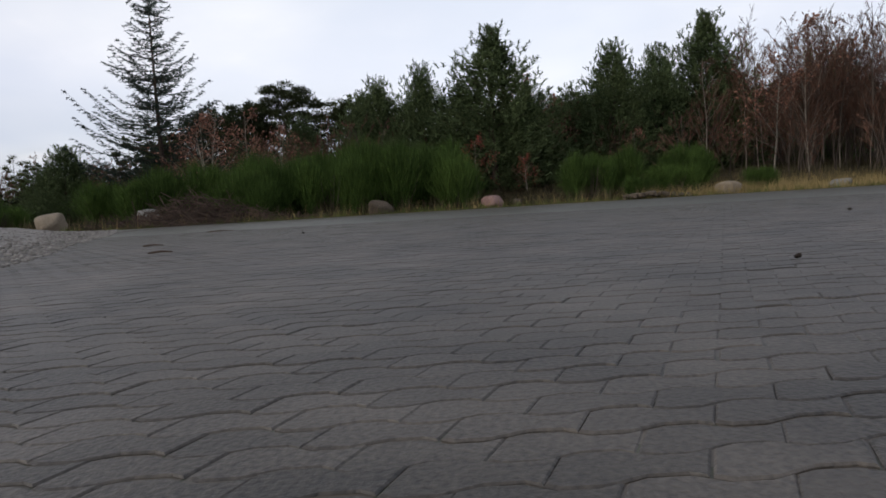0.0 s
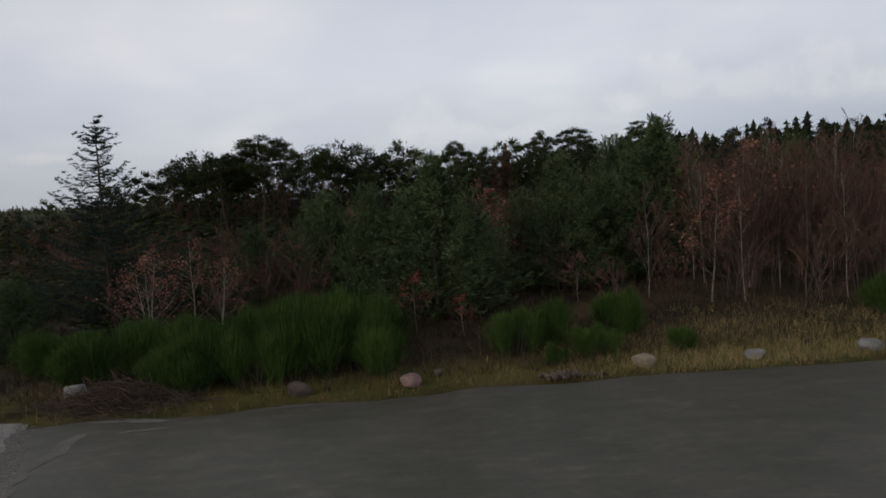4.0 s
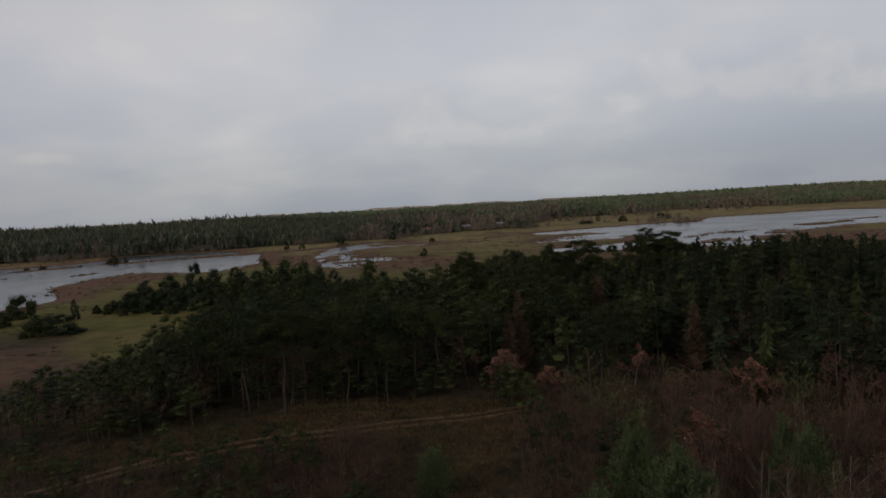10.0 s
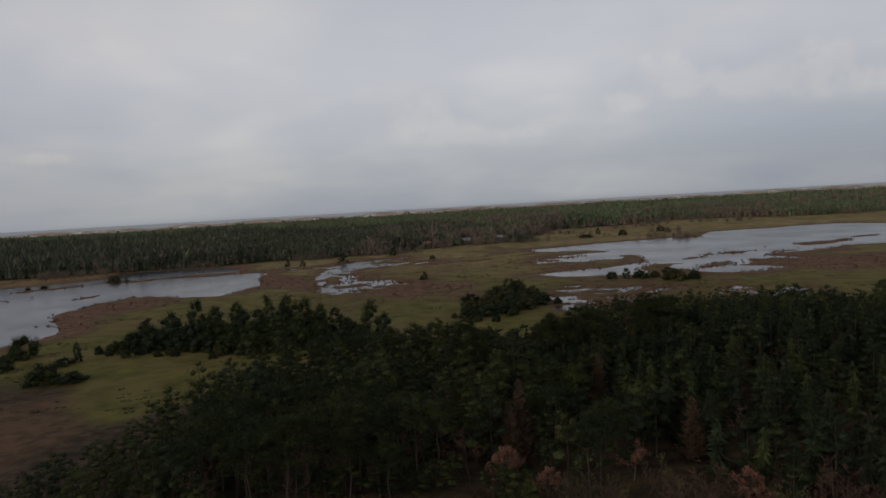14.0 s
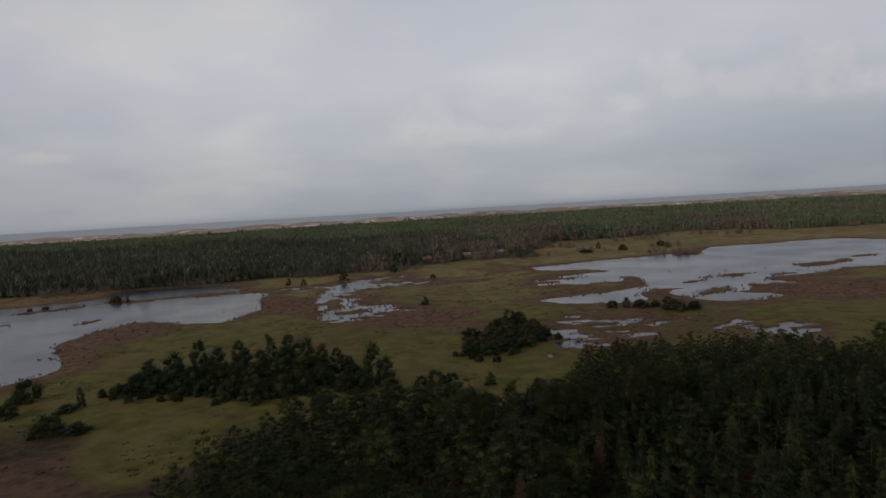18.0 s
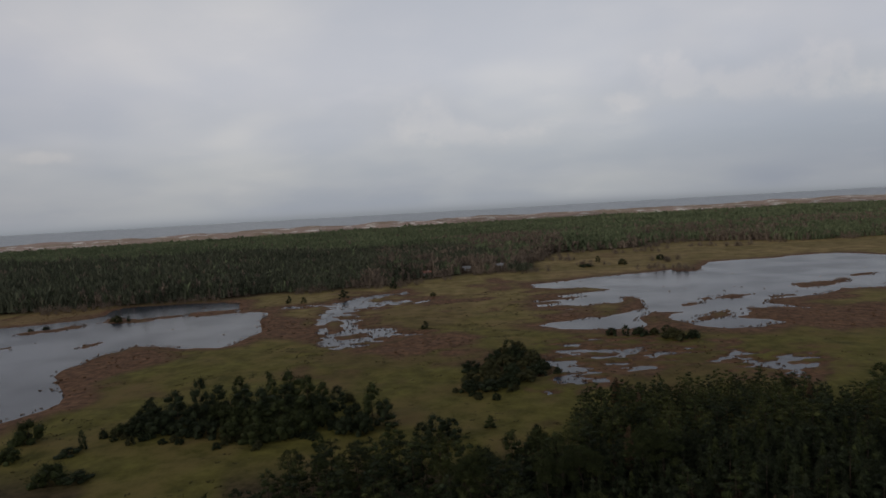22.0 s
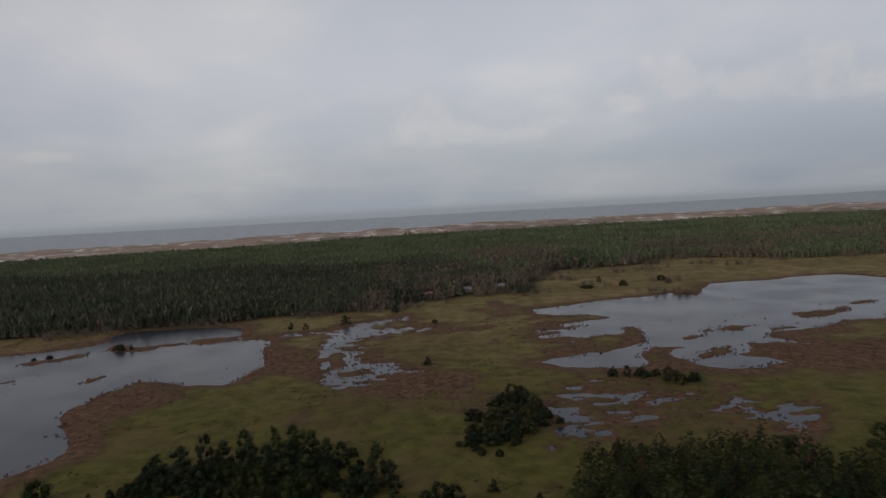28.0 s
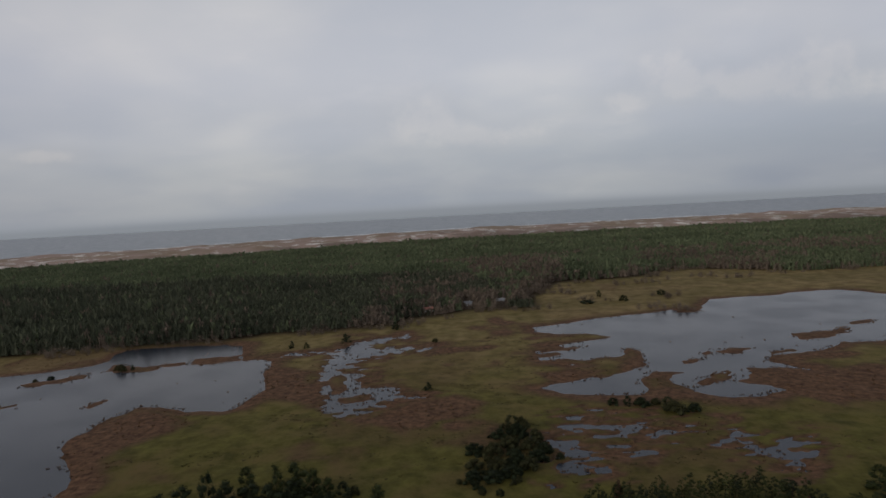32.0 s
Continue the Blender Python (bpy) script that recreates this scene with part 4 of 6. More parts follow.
# x, y, height, red?
OAKS = [(-14.6, 31.5, 5.3, 0), (-15.3, 33.5, 5.5, 0), (-13.7, 35.0, 5.6, 0), (-11.8, 33.4, 4.8, 0), (-1.2, 32.6, 3.2, 1), (3.0, 44.0, 7.2, 0), (4.2, 42.0, 6.0, 0), (3.4, 39.0, 5.4, 0), (15.0, 34.6, 6.6, 0), (18.6, 37.5, 8.8, 0), (-6.8, 48.0, 6.0, 0), (-9.2, 50.0, 5.4, 0),
        (6.8, 91.0, 6.6, 0), (8.6, 92.5, 5.4, 0), (26.4, 91.0, 5.8, 0), (13.0, 87.0, 5.0, 0), (38.5, 80.0, 6.0, 0), (24.5, 60.0, 7.0, 0), (36.0, 52.0, 7.0, 0),
        (8.0, 36.2, 3.0, 0), (1.2, 31.5, 2.2, 1)]
for k, (x, y, h, red) in enumerate(OAKS):
    t, w, lv = leaf_parts[k % 3]
    ob = tagged(new("oak_tree"), "small bright red-leaved shrub beside the broom" if red else "young oak that keeps its russet winter leaves", "tree", "russet-leaved young trees")
    part("trunk", t, ob); tagged(part("twigwork", w, ob), kind="stuff"); tagged(part("leaves", red_leaves if red else far_leaves[k % 3] if y > 58 else lv, ob), kind="stuff")
    ob.matrix_basis = put(x, y, R.uniform(0, 6.28)) @ Matrix.Diagonal((h / 5, h / 5, h / 5, 1))

# broom bushes along the edge: x, y, height, spread
BROOM = [(-15.5, 27.2, 2.2, 2.2), (-12.6, 28.6, 2.5, 2.4), (-10.0, 27.4, 2.7, 2.4), (-7.4, 28.4, 2.9, 2.5), (-5.2, 27.0, 2.8, 2.2), (-3.6, 28.8, 2.9, 2.2), (-2.6, 26.4, 2.3, 1.7), (-7.8, 26.0, 2.3, 1.9), (-10.8, 25.6, 1.9, 1.8),
         (-18.5, 29.5, 2.0, 2.2), (-5.4, 30.6, 2.8, 2.2), (3.4, 28.2, 2.0, 1.5), (5.2, 29.2, 2.1, 1.5), (6.6, 27.0, 1.3, 1.2), (8.6, 30.4, 2.1, 1.5), (4.8, 26.0, 0.9, 0.7), (10.6, 27.2, 1.0, 0.8), (-24, 27, 1.9, 2.2), (22.5, 31.5, 1.9, 1.7), (27.5, 32, 1.6, 1.5),
         (-21.5, 25.6, 1.3, 1.8), (-28, 30, 2.2, 2.6)]
broom_mesh = [mesh_np("switches", *shrub(2.5, 2.2, np.random.default_rng(70 + k), 14000, 0.42, 0.014), M_BROOM) for k in range(3)]
bs, br_ = Geo(), np.random.default_rng(69)
for k in range(26):
    a, q = br_.uniform(0, 6.28), br_.uniform(0.1, 1.0)
    o = np.array([math.cos(a), math.sin(a), 0])
    bs.tube([o * q * 0.5 - [0, 0, 0.1], o * q * 1.0 + [0, 0, 0.7], o * q * 1.35 + [0, 0, 1.5]], [0.022, 0.015, 0.006], 4)
broom_stems = bs.mesh("stemwork", M_STEM)
for k, (x, y, h, s) in enumerate(BROOM):
    ob = tree("broom_bush", broom_stems, broom_mesh[k % 3], "dense bright green broom bush with upright switches", "bush", "broom along the yard", ("stemwork", "crown"))
    ob.matrix_basis = put(x, y, R.uniform(0, 6.28)) @ Matrix.Diagonal((s / 2.0, s / 2.0, h / 2.1, 1))

# ---- the wood behind, and the groves in the marsh ----
WOOD = [(-84, 62), (-80, 120), (-71, 138), (-60, 166), (-42, 198), (-26, 208), (-8, 190), (14, 186), (38, 188), (42, 222), (60, 262), (138, 266), (150, 240), (260, 262), (260, 60), (60, 62), (20, 58), (-6, 54), (-30, 50)]
CLEAR = [(-7, 62), (1, 60), (5, 78), (8, 90), (5, 100), (-22, 100), (-32, 92), (-70, 87), (-70, 83), (-26, 86), (-7, 83)]


def spread_points(x0, x1, y0, y1, step, r):
    X, Y = np.meshgrid(np.arange(x0, x1, step), np.arange(y0, y1, step))
    X = X + r.uniform(-0.48, 0.48, X.shape) * step
    Y = Y + r.uniform(-0.48, 0.48, Y.shape) * step
    return X.ravel(), Y.ravel()


wx, wy = spread_points(-80, 200, 46, 236, 3.9, R)
dice = R.uniform(0, 1, len(wx))
keep = (side(wx, wy, WOOD) < 0) & (side(wx, wy, CLEAR) > 1.0) & (np.abs(wx) < 0.85 * wy + 12)
front = (wy < 80 + 8 * (vnoise(wx, wy, 15, 52) - 0.5)) & (wx < 14 + 6 * vnoise(wx, wy, 9, 51))
thicket = ~front & (wy < 69 + 9 * (vnoise(wx, wy, 18, 53) - 0.5) + 13 * smooth(60, 40, wx))
west = (wx < -40 - 0.1 * (wy - 90)) & ~front
LANDMARKS = [(6.8, 91.0), (8.6, 92.5), (26.4, 91.0), (13.0, 87.0), (10.9, 100.0), (27.5, 115.0), (37.0, 95.0), (38.5, 80.0)]
for lx, ly in LANDMARKS:
    keep &= ~((np.abs(wx - lx * wy / ly) < 2.6) & (wy > ly - 15) & (wy < ly + 2))
keep &= ~(front & (dice < 0.15)) & ~(thicket & (wy < 58))
wx, wy, front, thicket, west, dice = [v[keep] for v in (wx, wy, front, thicket, west, dice)]
patch = rough_noise(wx, wy, 30, 50) * 0.6 + R.uniform(0, 1, len(wx)) * 0.4
bare = (front & (patch > 0.46 + 0.30 * smooth(-12, -22, wx))) | (thicket & (patch > 0.34)) | (~front & ~thicket & ~west & (wy < 120) & (patch > 0.62))
grove_of_willows = (np.hypot((wx - 19) / 7, (wy - 78) / 9) < 1) | (np.hypot((wx - 25) / 5, (wy - 84) / 6) < 1)
bare |= grove_of_willows
olive = bare & (grove_of_willows | ((vnoise(wx, wy, 11, 57) > 0.66) & (wx > 5) & (wy > 55)))
tall = ~bare & ~front & ~thicket & ~west & (((np.hypot((wx + 22) / 22, (wy - 95) / 20) < 1) & (wx > -45)) | ((patch < 0.30) & (wx < 34)))
plain = ~bare & ~tall
tallness = np.where(front, np.where((wx < -28) & (wy > 66), 0.62, 0.45), np.where(thicket, 0.62, np.where(west, np.where(wx < -0.52 * wy, 0.60, 0.84), 1.0)))
tallness = tallness * np.where((wy < 80) & (wx < -0.50 * wy), 0.5, 1.0)
tallness = tallness * (1 - 0.25 * smooth(170, 215, wy)) * (0.76 + 0.46 * vnoise(wx, wy, 13, 77))

low_pines = [cushion_crown(11, 2.7, np.random.default_rng(200 + k), lobes=(12, 13, 10, 14)[k], shoots=42, base=0.24, top=(0.9, 0.5, 1.2, 0.7)[k], blade=0.55, width=0.095) for k in range(4)]
low_spruces = [bough_crown(11.5, (1.7, 2.0, 1.5)[k], np.random.default_rng(205 + k), layers=(15, 14, 16)[k], arms=7, blade=0.5, width=0.11, droop=0.05) for k in range(3)]
low_trunk = [trunk_geo(11, 0.14, np.random.default_rng(210 + k), branches=0, sides=4) for k in range(2)]
old_pines = [umbrella_crown(12.5, 3.4, np.random.default_rng(220 + k), 120, 11, 0.50, 0.13, 0.5) for k in range(3)]
old_trunk = [trunk_geo(12, 0.19, np.random.default_rng(230 + k), bend=0.6, branches=9, spread=3.2, start=0.55, up=0.4, sides=5) for k in range(3)]
low_bare = []
for k in range(3):
    g, tw, e = bare_tree(8.5, 0.07, np.random.default_rng(240 + k), limbs=13, second=5, third=6, spread=0.26, rise=1.3, clear=0.12, hair=0.05)
    low_bare.append((g, tw))


def forest(xs, ys, trunks, crowns, h0, spread_h, name, label, group, mt, mc, singles, wide=1.0, tall=None):
    """The nearest trees of a stand as things, the rest as one joined stand."""
    order = np.argsort(ys)
    xs, ys = xs[order], ys[order]
    tall = np.ones(len(xs)) if tall is None else tall[order]
    n = len(xs)
    turn, size = R.uniform(0, 6.28, n), h0 * R.uniform(1 - spread_h, 1 + spread_h, n) * tall
    broad = np.clip(size * wide, 0.62 * wide, None)
    z = ground_z(xs, ys) - 0.1
    tm = [mesh_np("trunk", *t, mt, True) for t in trunks]
    kinds = mc if isinstance(mc, tuple) else (mc,)
    cm = [[mesh_np("crown", *c, m) for c in crowns] for m in kinds]
    pick = R.integers(0, len(kinds), n)
    for k in range(min(singles, n)):
        ob = tree(name, tm[k % len(tm)], cm[pick[k]][k % len(crowns)], label, "bush" if name == "brush" else "tree", group, ("stemwork", "twigwork") if name == "brush" else ("trunk", "crown"), "stuff" if name == "brush" else "")
        ob.matrix_basis = pose(xs[k], ys[k], z[k], 0, 0, math.degrees(turn[k])) @ Matrix.Diagonal((broad[k], broad[k], size[k], 1))
    if n > singles:
        idx = np.arange(singles, n)
        P = np.stack([xs, ys, z], 1)
        S = np.stack([broad, broad, size], 1)
        first_word = name.split("_")[0]
        for q, m in enumerate(kinds):
            own = idx[pick[idx] == q]
            scatter(first_word + "_stand_crowns", [(c, P[own[k::len(crowns)]], turn[own[k::len(crowns)]], S[own[k::len(crowns)]]) for k, c in enumerate(crowns)], m, label + ", in a dense stand", "wood")
        scatter(first_word + "_stand_trunks", [(c, P[idx[k::len(trunks)]], turn[idx[k::len(trunks)]], S[idx[k::len(trunks)]]) for k, c in enumerate(trunks)], mt, "bare lower stems of a dense stand", "wood")


PINE_KINDS = (M_PINE, M_PINE_OLIVE, M_PINE_DARK)
planted = plain & (wx > 27 + 26 * (vnoise(wx, wy, 22, 78) - 0.5) - 0.10 * (wy - 90)) & (wy > 72) & (wy < 165)
rounded = plain & ~planted
forest(wx[rounded], wy[rounded], low_trunk, low_pines, 1.0, 0.34, "wood_pine", "dark green rounded pine in the wood", "pines of the wood", M_BARK, PINE_KINDS, 130, 1.25, tallness[rounded])
forest(wx[planted], wy[planted], low_trunk, low_spruces + low_pines[1:3], 0.93, 0.14, "plantation_spruce", "dark conical plantation spruce in the wood", "spruces of the wood", M_BARK, (M_PINE_DARK, M_SPRUCE_DARK, M_PINE), 120, 1.35, 0.5 * tallness[planted] + 0.5)
forest(wx[tall], wy[tall], old_trunk, old_pines, 1.0, 0.15, "umbrella_pine", "old flat-topped pine with a bare reddish stem", "old pines of the wood", M_BARK, PINE_KINDS, 60)
reddish = bare & ~olive
forest(wx[reddish], wy[reddish], [b[0] for b in low_bare], [b[1] for b in low_bare], 0.9, 0.25, "bare_tree", "leafless reddish brown tree in the wood", "bare trees of the wood", M_STEM, M_TWIG, 90, 1.25, np.where(front, 0.55, np.where(thicket, 0.9, 1.0))[reddish])
forest(wx[olive], wy[olive], [b[0] for b in low_bare], [b[1] for b in low_bare], 0.9, 0.25, "willow_tree", "leafless olive-green willow in the thicket", "willows of the wood", M_STEM, M_TWIG_OLIVE, 40, 1.3, np.full(olive.sum(), 0.8))
# low leafless brush that fills the ground between
brush = []
for k in range(3):
    r = np.random.default_rng(270 + k)
    g, tw, e = bare_tree(4.2, 0.019, r, limbs=9, second=4, third=9, spread=0.27, rise=2.0, clear=0.05, stems=2, hair=0.019)
    brush.append((g, tw))
sx, sy = spread_points(-66, 70, 32.5, 86, 2.7, R)
ok = ~((sx < -0.5 * sy - 3) & (sy < 58)) & (side(sx, sy, CLEAR) > 2.5) & ~((sx < -14) & (R.uniform(0, 1, len(sx)) < 0.5)) & ~((sx > -10) & (sx < 3) & (sy > 50) & (R.uniform(0, 1, len(sx)) < 0.7)) & (np.abs(sx) < 0.8 * sy + 6) & ~((sx > 22) & (sy < 58) & (sy > 44)) & (rough_noise(sx, sy, 14, 71) > 0.22) & ~((sx > 1) & (sx < 16) & (sy < 38) & (R.uniform(0, 1, len(sx)) < 0.6)) & ~((sy < 33.5 + 0.6 * np.abs(sx + 6)) & (sx < 6) & (sx > -20)) & ~((sx < -18) & (sy > 62) & (sy < 76))
forest(sx[ok], sy[ok], [q[0] for q in brush], [q[1] for q in brush], 1.0, 0.3, "brush", "leafless brown brush below the pines", "brush below the pines", M_STEM, M_TWIG, 160, 1.2)
# reddish brush before the clearing
hx2, hy2 = spread_points(-46, -7, 53, 72, 2.1, R)
ok = (hy2 < np.interp(hx2, [-49, -38, -22, -6], [63, 68, 72.5, 75])) & (rough_noise(hx2, hy2, 8, 72) > 0.40) & (hy2 > 50 - 0.35 * (hx2 + 7))
forest(hx2[ok], hy2[ok], [q[0] for q in brush], [q[1] for q in brush], 0.72, 0.3, "brush", "leafless reddish brush before the clearing", "brush before the clearing", M_STEM, M_TWIG, 60, 1.3)
# young growth at the feet of the old pines
ux, uy = spread_points(-48, 12, 82, 112, 3.0, R)
ok = (side(ux, uy, CLEAR) > 0.6) & (rough_noise(ux, uy, 9, 73) > 0.40)
forest(ux[ok], uy[ok], low_trunk[:1], low_pines[:2], 0.42, 0.4, "young_pine", "low young pine below the old pines", "young pines of the wood", M_BARK, PINE_KINDS, 60, 1.7)
# landmark trees of the wood: x, y, tip, spread
old_mesh = [(mesh_np("trunk", *old_trunk[k], M_BARK, True), mesh_np("crown", *umbrella_crown(12.5, 3.4, np.random.default_rng(224 + k), 440, 42, 0.27, 0.048, 0.34), M_PINE)) for k in range(3)]
for k, (x, y, top, s) in enumerate([(-23.2, 84.5, 17.2, 5.0), (-15.0, 86.0, 14.6, 2.6), (-30, 88, 14.0, 4.6), (4.2, 134.7, 19.6, 4.2), (29.0, 134.0, 21.2, 4.6), (44.4, 140.0, 22.0, 4.4), (21.5, 131.0, 20.4, 3.6), (49.0, 139.0, 21.6, 4.2), (-9.5, 87.5, 12.4, 3.0)]):
    ob = tree("umbrella_pine", *old_mesh[k % 3], "tall old flat-topped pine above the wood", "tree", "old pines of the wood")
    g0 = float(ground_z(x, y))
    ob.matrix_basis = pose(x, y, g0 - 0.1, 0, 0, k * 70) @ Matrix.Diagonal((s / 3.4, s / 3.4, (top - g0) / 12.4, 1))
# larches, bare and orange brown
lr = np.random.default_rng(91)
lg, lw = spruce_crown(12.0, 2.4, lr, 4, 0.35, 0.11, 8, 0.04, 0.7, 0.09)
lt = mesh_np("trunk", *trunk_geo(12, 0.15, lr, bend=0.05), M_BARK, True)
lc = mesh_np("crown", np.concatenate([lg[0], lw[0]]), np.concatenate([lg[1], lw[1] + len(lg[0])]), M_LARCH)
for k, (x, y, top) in enumerate([(10.9, 100.0, 15.9), (27.5, 115.0, 15.6), (37.0, 95.0, 13.2), (9.0, 98.0, 13.0), (44, 150, 19.0), (120, 205, 9.0), (62, 227, 8.0), (64, 207, 8.5), (98, 178, 8.5), (100, 174, 8.0), (100, 155, 9.0), (90, 145, 9.5)]):
    ob = tree("larch_tree", lt, lc, "leafless larch with orange-brown twigs among dark pines", "tree", "larches of the wood")
    g0 = float(ground_z(x, y))
    ob.matrix_basis = pose(x, y, g0 - 0.1, 0, 0, k * 70) @ Matrix.Diagonal((1, 1, (top - g0) / 12, 1))

# clumps on the marsh: x, y, height, half width
CLUMP_WEST = [(-118.0, 223.2, 4.1, 4.2), (-112.0, 223.5, 6.9, 5.3), (-102.6, 220.7, 7.5, 5.6), (-94.0, 219.2, 6.4, 5.2), (-84.7, 216.0, 6.2, 5.1), (-75.0, 213.0, 6.6, 5.2), (-65.2, 209.0, 7.2, 5.6), (-56.9, 211.0, 8.0, 5.9), (-51.3, 216.1, 8.6, 5.4), (-45.5, 221.0, 7.5, 4.7),
              (-113.0, 236.0, 9.0, 5.0), (-105.1, 238.9, 11.3, 5.2), (-95.8, 240.6, 15.4, 4.4), (-88.5, 239.1, 12.0, 5.0), (-84.8, 254.0, 11.0, 4.6), (-70.4, 247.0, 14.0, 4.8), (-63.1, 250.2, 14.2, 6.0), (-55.2, 244.8, 13.2, 5.2), (-48.6, 240.6, 11.0, 4.6), (-42.7, 240.2, 9.0, 4.4)]
CLUMP_WEST += [(x, y, h, 5.6) for x, y, h in ((-109, 229, 8.0), (-100, 229, 9.6), (-92, 229, 9.0), (-84, 227, 9.2), (-77, 225, 9.0), (-69, 223, 9.4), (-61, 224, 10.4), (-54, 227, 10.2), (-48, 230, 9.2), (-78, 239, 11.0), (-70, 235, 11.6), (-62, 237, 12.0))]
CLUMP_MID = [(-27.7, 226.0, 13.4, 4.8), (-34.1, 221.2, 7.1, 4.8), (-35.8, 212.4, 6.2, 4.6), (-21.9, 217.0, 10.4, 4.3), (-29.5, 212.2, 7.3, 4.7), (14.1, 209.8, 4.6, 2.4), (-42.2, 199.8, 5.6, 2.6), (-150.1, 220.8, 8.7, 5.6), (-120.0, 183.7, 6.4, 5.4), (-145.0, 203.0, 5.3, 4.2), (-124.9, 210.2, 6.8, 1.6), (-111.7, 183.8, 3.5, 4.6), (-126.8, 205.3, 2.8, 3.9), (27.6, 195.3, 5.8, 2.2), (160.6, 229.5, 9.4, 5.4)]
WOOD_EDGE = [(-18.7, 199.2, 7.5, 4.2), (-8.6, 195.6, 8.5, 4.2), (-4.2, 201.3, 9.0, 4.2), (0.9, 200.3, 8.2, 4.2), (9.0, 177.0, 6.4, 4.2), (18.8, 185.3, 7.8, 4.2), (26.9, 188.2, 7.0, 4.2), (31.6, 181.0, 8.0, 4.2)]
CLUMP_EAST = [(8.6, 254.0, 4.4, 5.0), (17.3, 251.9, 4.9, 5.4), (25.7, 255.8, 5.2, 5.1), (33.5, 262.8, 5.1, 5.0), (10.6, 266.0, 4.8, 4.6), (20.1, 264.4, 5.6, 5.2), (29.0, 271.0, 5.8, 5.0), (38.6, 272.0, 4.6, 4.5), (11.0, 282.0, 5.2, 4.6), (19.5, 279.0, 6.2, 5.2), (27.5, 285.0, 6.6, 5.0), (37.0, 283.5, 6.0, 5.4), (44.0, 281.0, 4.8, 4.2), (24.0, 297.0, 5.8, 4.4), (33.0, 299.0, 7.0, 5.0), (41.5, 295.0, 5.4, 4.4), (31.5, 311.0, 7.6, 4.4), (36.5, 310.0, 6.4, 3.8)]
SHORE = [(90.0, 338.2, 4.3, 3.2), (97.1, 336.0, 6.2, 2.6), (104.4, 334.8, 4.6, 4.7), (112.3, 335.4, 3.6, 3.8), (116.7, 329.1, 6.4, 3.6), (118.2, 322.5, 6.0, 6.4), (127.7, 321.9, 4.6, 4.8), (-84.8, 531.7, 7.9, 4.6), (-128.6, 521.0, 6.3, 2.9), (-115.7, 518.0, 5.3, 2.8), (172.4, 698.6, 7.7, 3.2), (189.8, 664.8, 6.4, 5.0),
         (239.4, 691.5, 6.1, 5.2), (151.4, 662.6, 3.7, 8.0), (-294.8, 463.2, 2.8, 3.0), (-301.8, 455.7, 2.6, 2.1), (-247.8, 474.3, 6.1, 3.6), (-253.0, 478.5, 3.8, 2.6), (-240.0, 476.0, 4.4, 1.8), (-46.2, 578.6, 7.5, 4.2), (-12.1, 384.5, 5.0, 2.9), (-9.0, 515.7, 3.6, 2.4)]
grove_crowns = [cushion_crown(7.5, 3.4, np.random.default_rng(250 + k), lobes=(15, 13, 17)[k], shoots=80, base=0.04, top=(0.9, 1.4, 0.7)[k], blade=0.6, width=0.10, flat=0.85) for k in range(3)]
low_crowns = [cushion_crown(4.2, 3.3, np.random.default_rng(255 + k), lobes=(15, 13, 16)[k], shoots=90, base=0.05, top=(1.3, 1.6, 1.1)[k], blade=0.55, width=0.09, flat=0.95) for k in range(3)]
grove_trunk = mesh_np("trunk", *trunk_geo(6.0, 0.12, np.random.default_rng(215), sides=5), M_BARK, True)
grove_mesh = [mesh_np("crown", *c, m) for m in (M_PINE, M_PINE_DARK, M_HEATH_GREEN) for c in grove_crowns]
low_mesh = [mesh_np("crown", *c, m) for m in (M_PINE, M_PINE_DARK, M_HEATH_GREEN) for c in low_crowns]
low_trunk_mesh = mesh_np("trunk", *trunk_geo(3.0, 0.10, np.random.default_rng(217), sides=5), M_BARK, True)
for spots_, name, label, group in ((CLUMP_WEST, "marsh_pine", "dark rounded pine in a clump on the marsh", "clumps on the marsh"), (CLUMP_MID, "marsh_pine", "low dark pine standing apart on the marsh", "clumps on the marsh"),
                                   (WOOD_EDGE, "marsh_pine", "dark rounded pine at the edge of the wood", "pines at the marsh edge"), (CLUMP_EAST, "marsh_bush", "low dark olive bush in a thicket on the marsh", "thicket on the marsh"), (SHORE, "marsh_bush", "dark rounded bush beside the marsh water", "lone bushes on the marsh")):
    for k, (x, y, h, w) in enumerate(spots_):
        low = h < 1.7 * w
        pick = (k * 5 + k // 3) % 6 if name == "marsh_pine" else 3 + (k * 7) % 6
        ob = tree(name, low_trunk_mesh if low else grove_trunk, (low_mesh if low else grove_mesh)[pick], label, "bush" if name == "marsh_bush" else "tree", group)
        ob.matrix_basis = put(x, y, R.uniform(0, 6.28), 0.15) @ Matrix.Diagonal((w / 3.0, w / 3.0 * R.uniform(0.85, 1.15), h / (4.3 if low else 7.4), 1))
# low growth between and before the pines of the clumps
fxs, fys, fhs = [], [], []
for x, y, h, w in CLUMP_WEST + CLUMP_EAST:
    m = 4
    fxs.append(x + R.normal(size=m) * w * 0.9); fys.append(y - 2 + R.normal(size=m) * w * 0.9); fhs.append(R.uniform(0.2, 0.5, m))
fxs, fys, fhs = np.concatenate(fxs), np.concatenate(fys), np.concatenate(fhs)
forest(fxs, fys, [trunk_geo(3.0, 0.08, np.random.default_rng(216), sides=4)], low_crowns, 1.6, 0.2, "marsh_scrub", "low dark scrub at the feet of the marsh pines", "scrub in the clumps", M_BARK, (M_PINE_DARK, M_HEATH_GREEN), 60, 0.9, fhs)

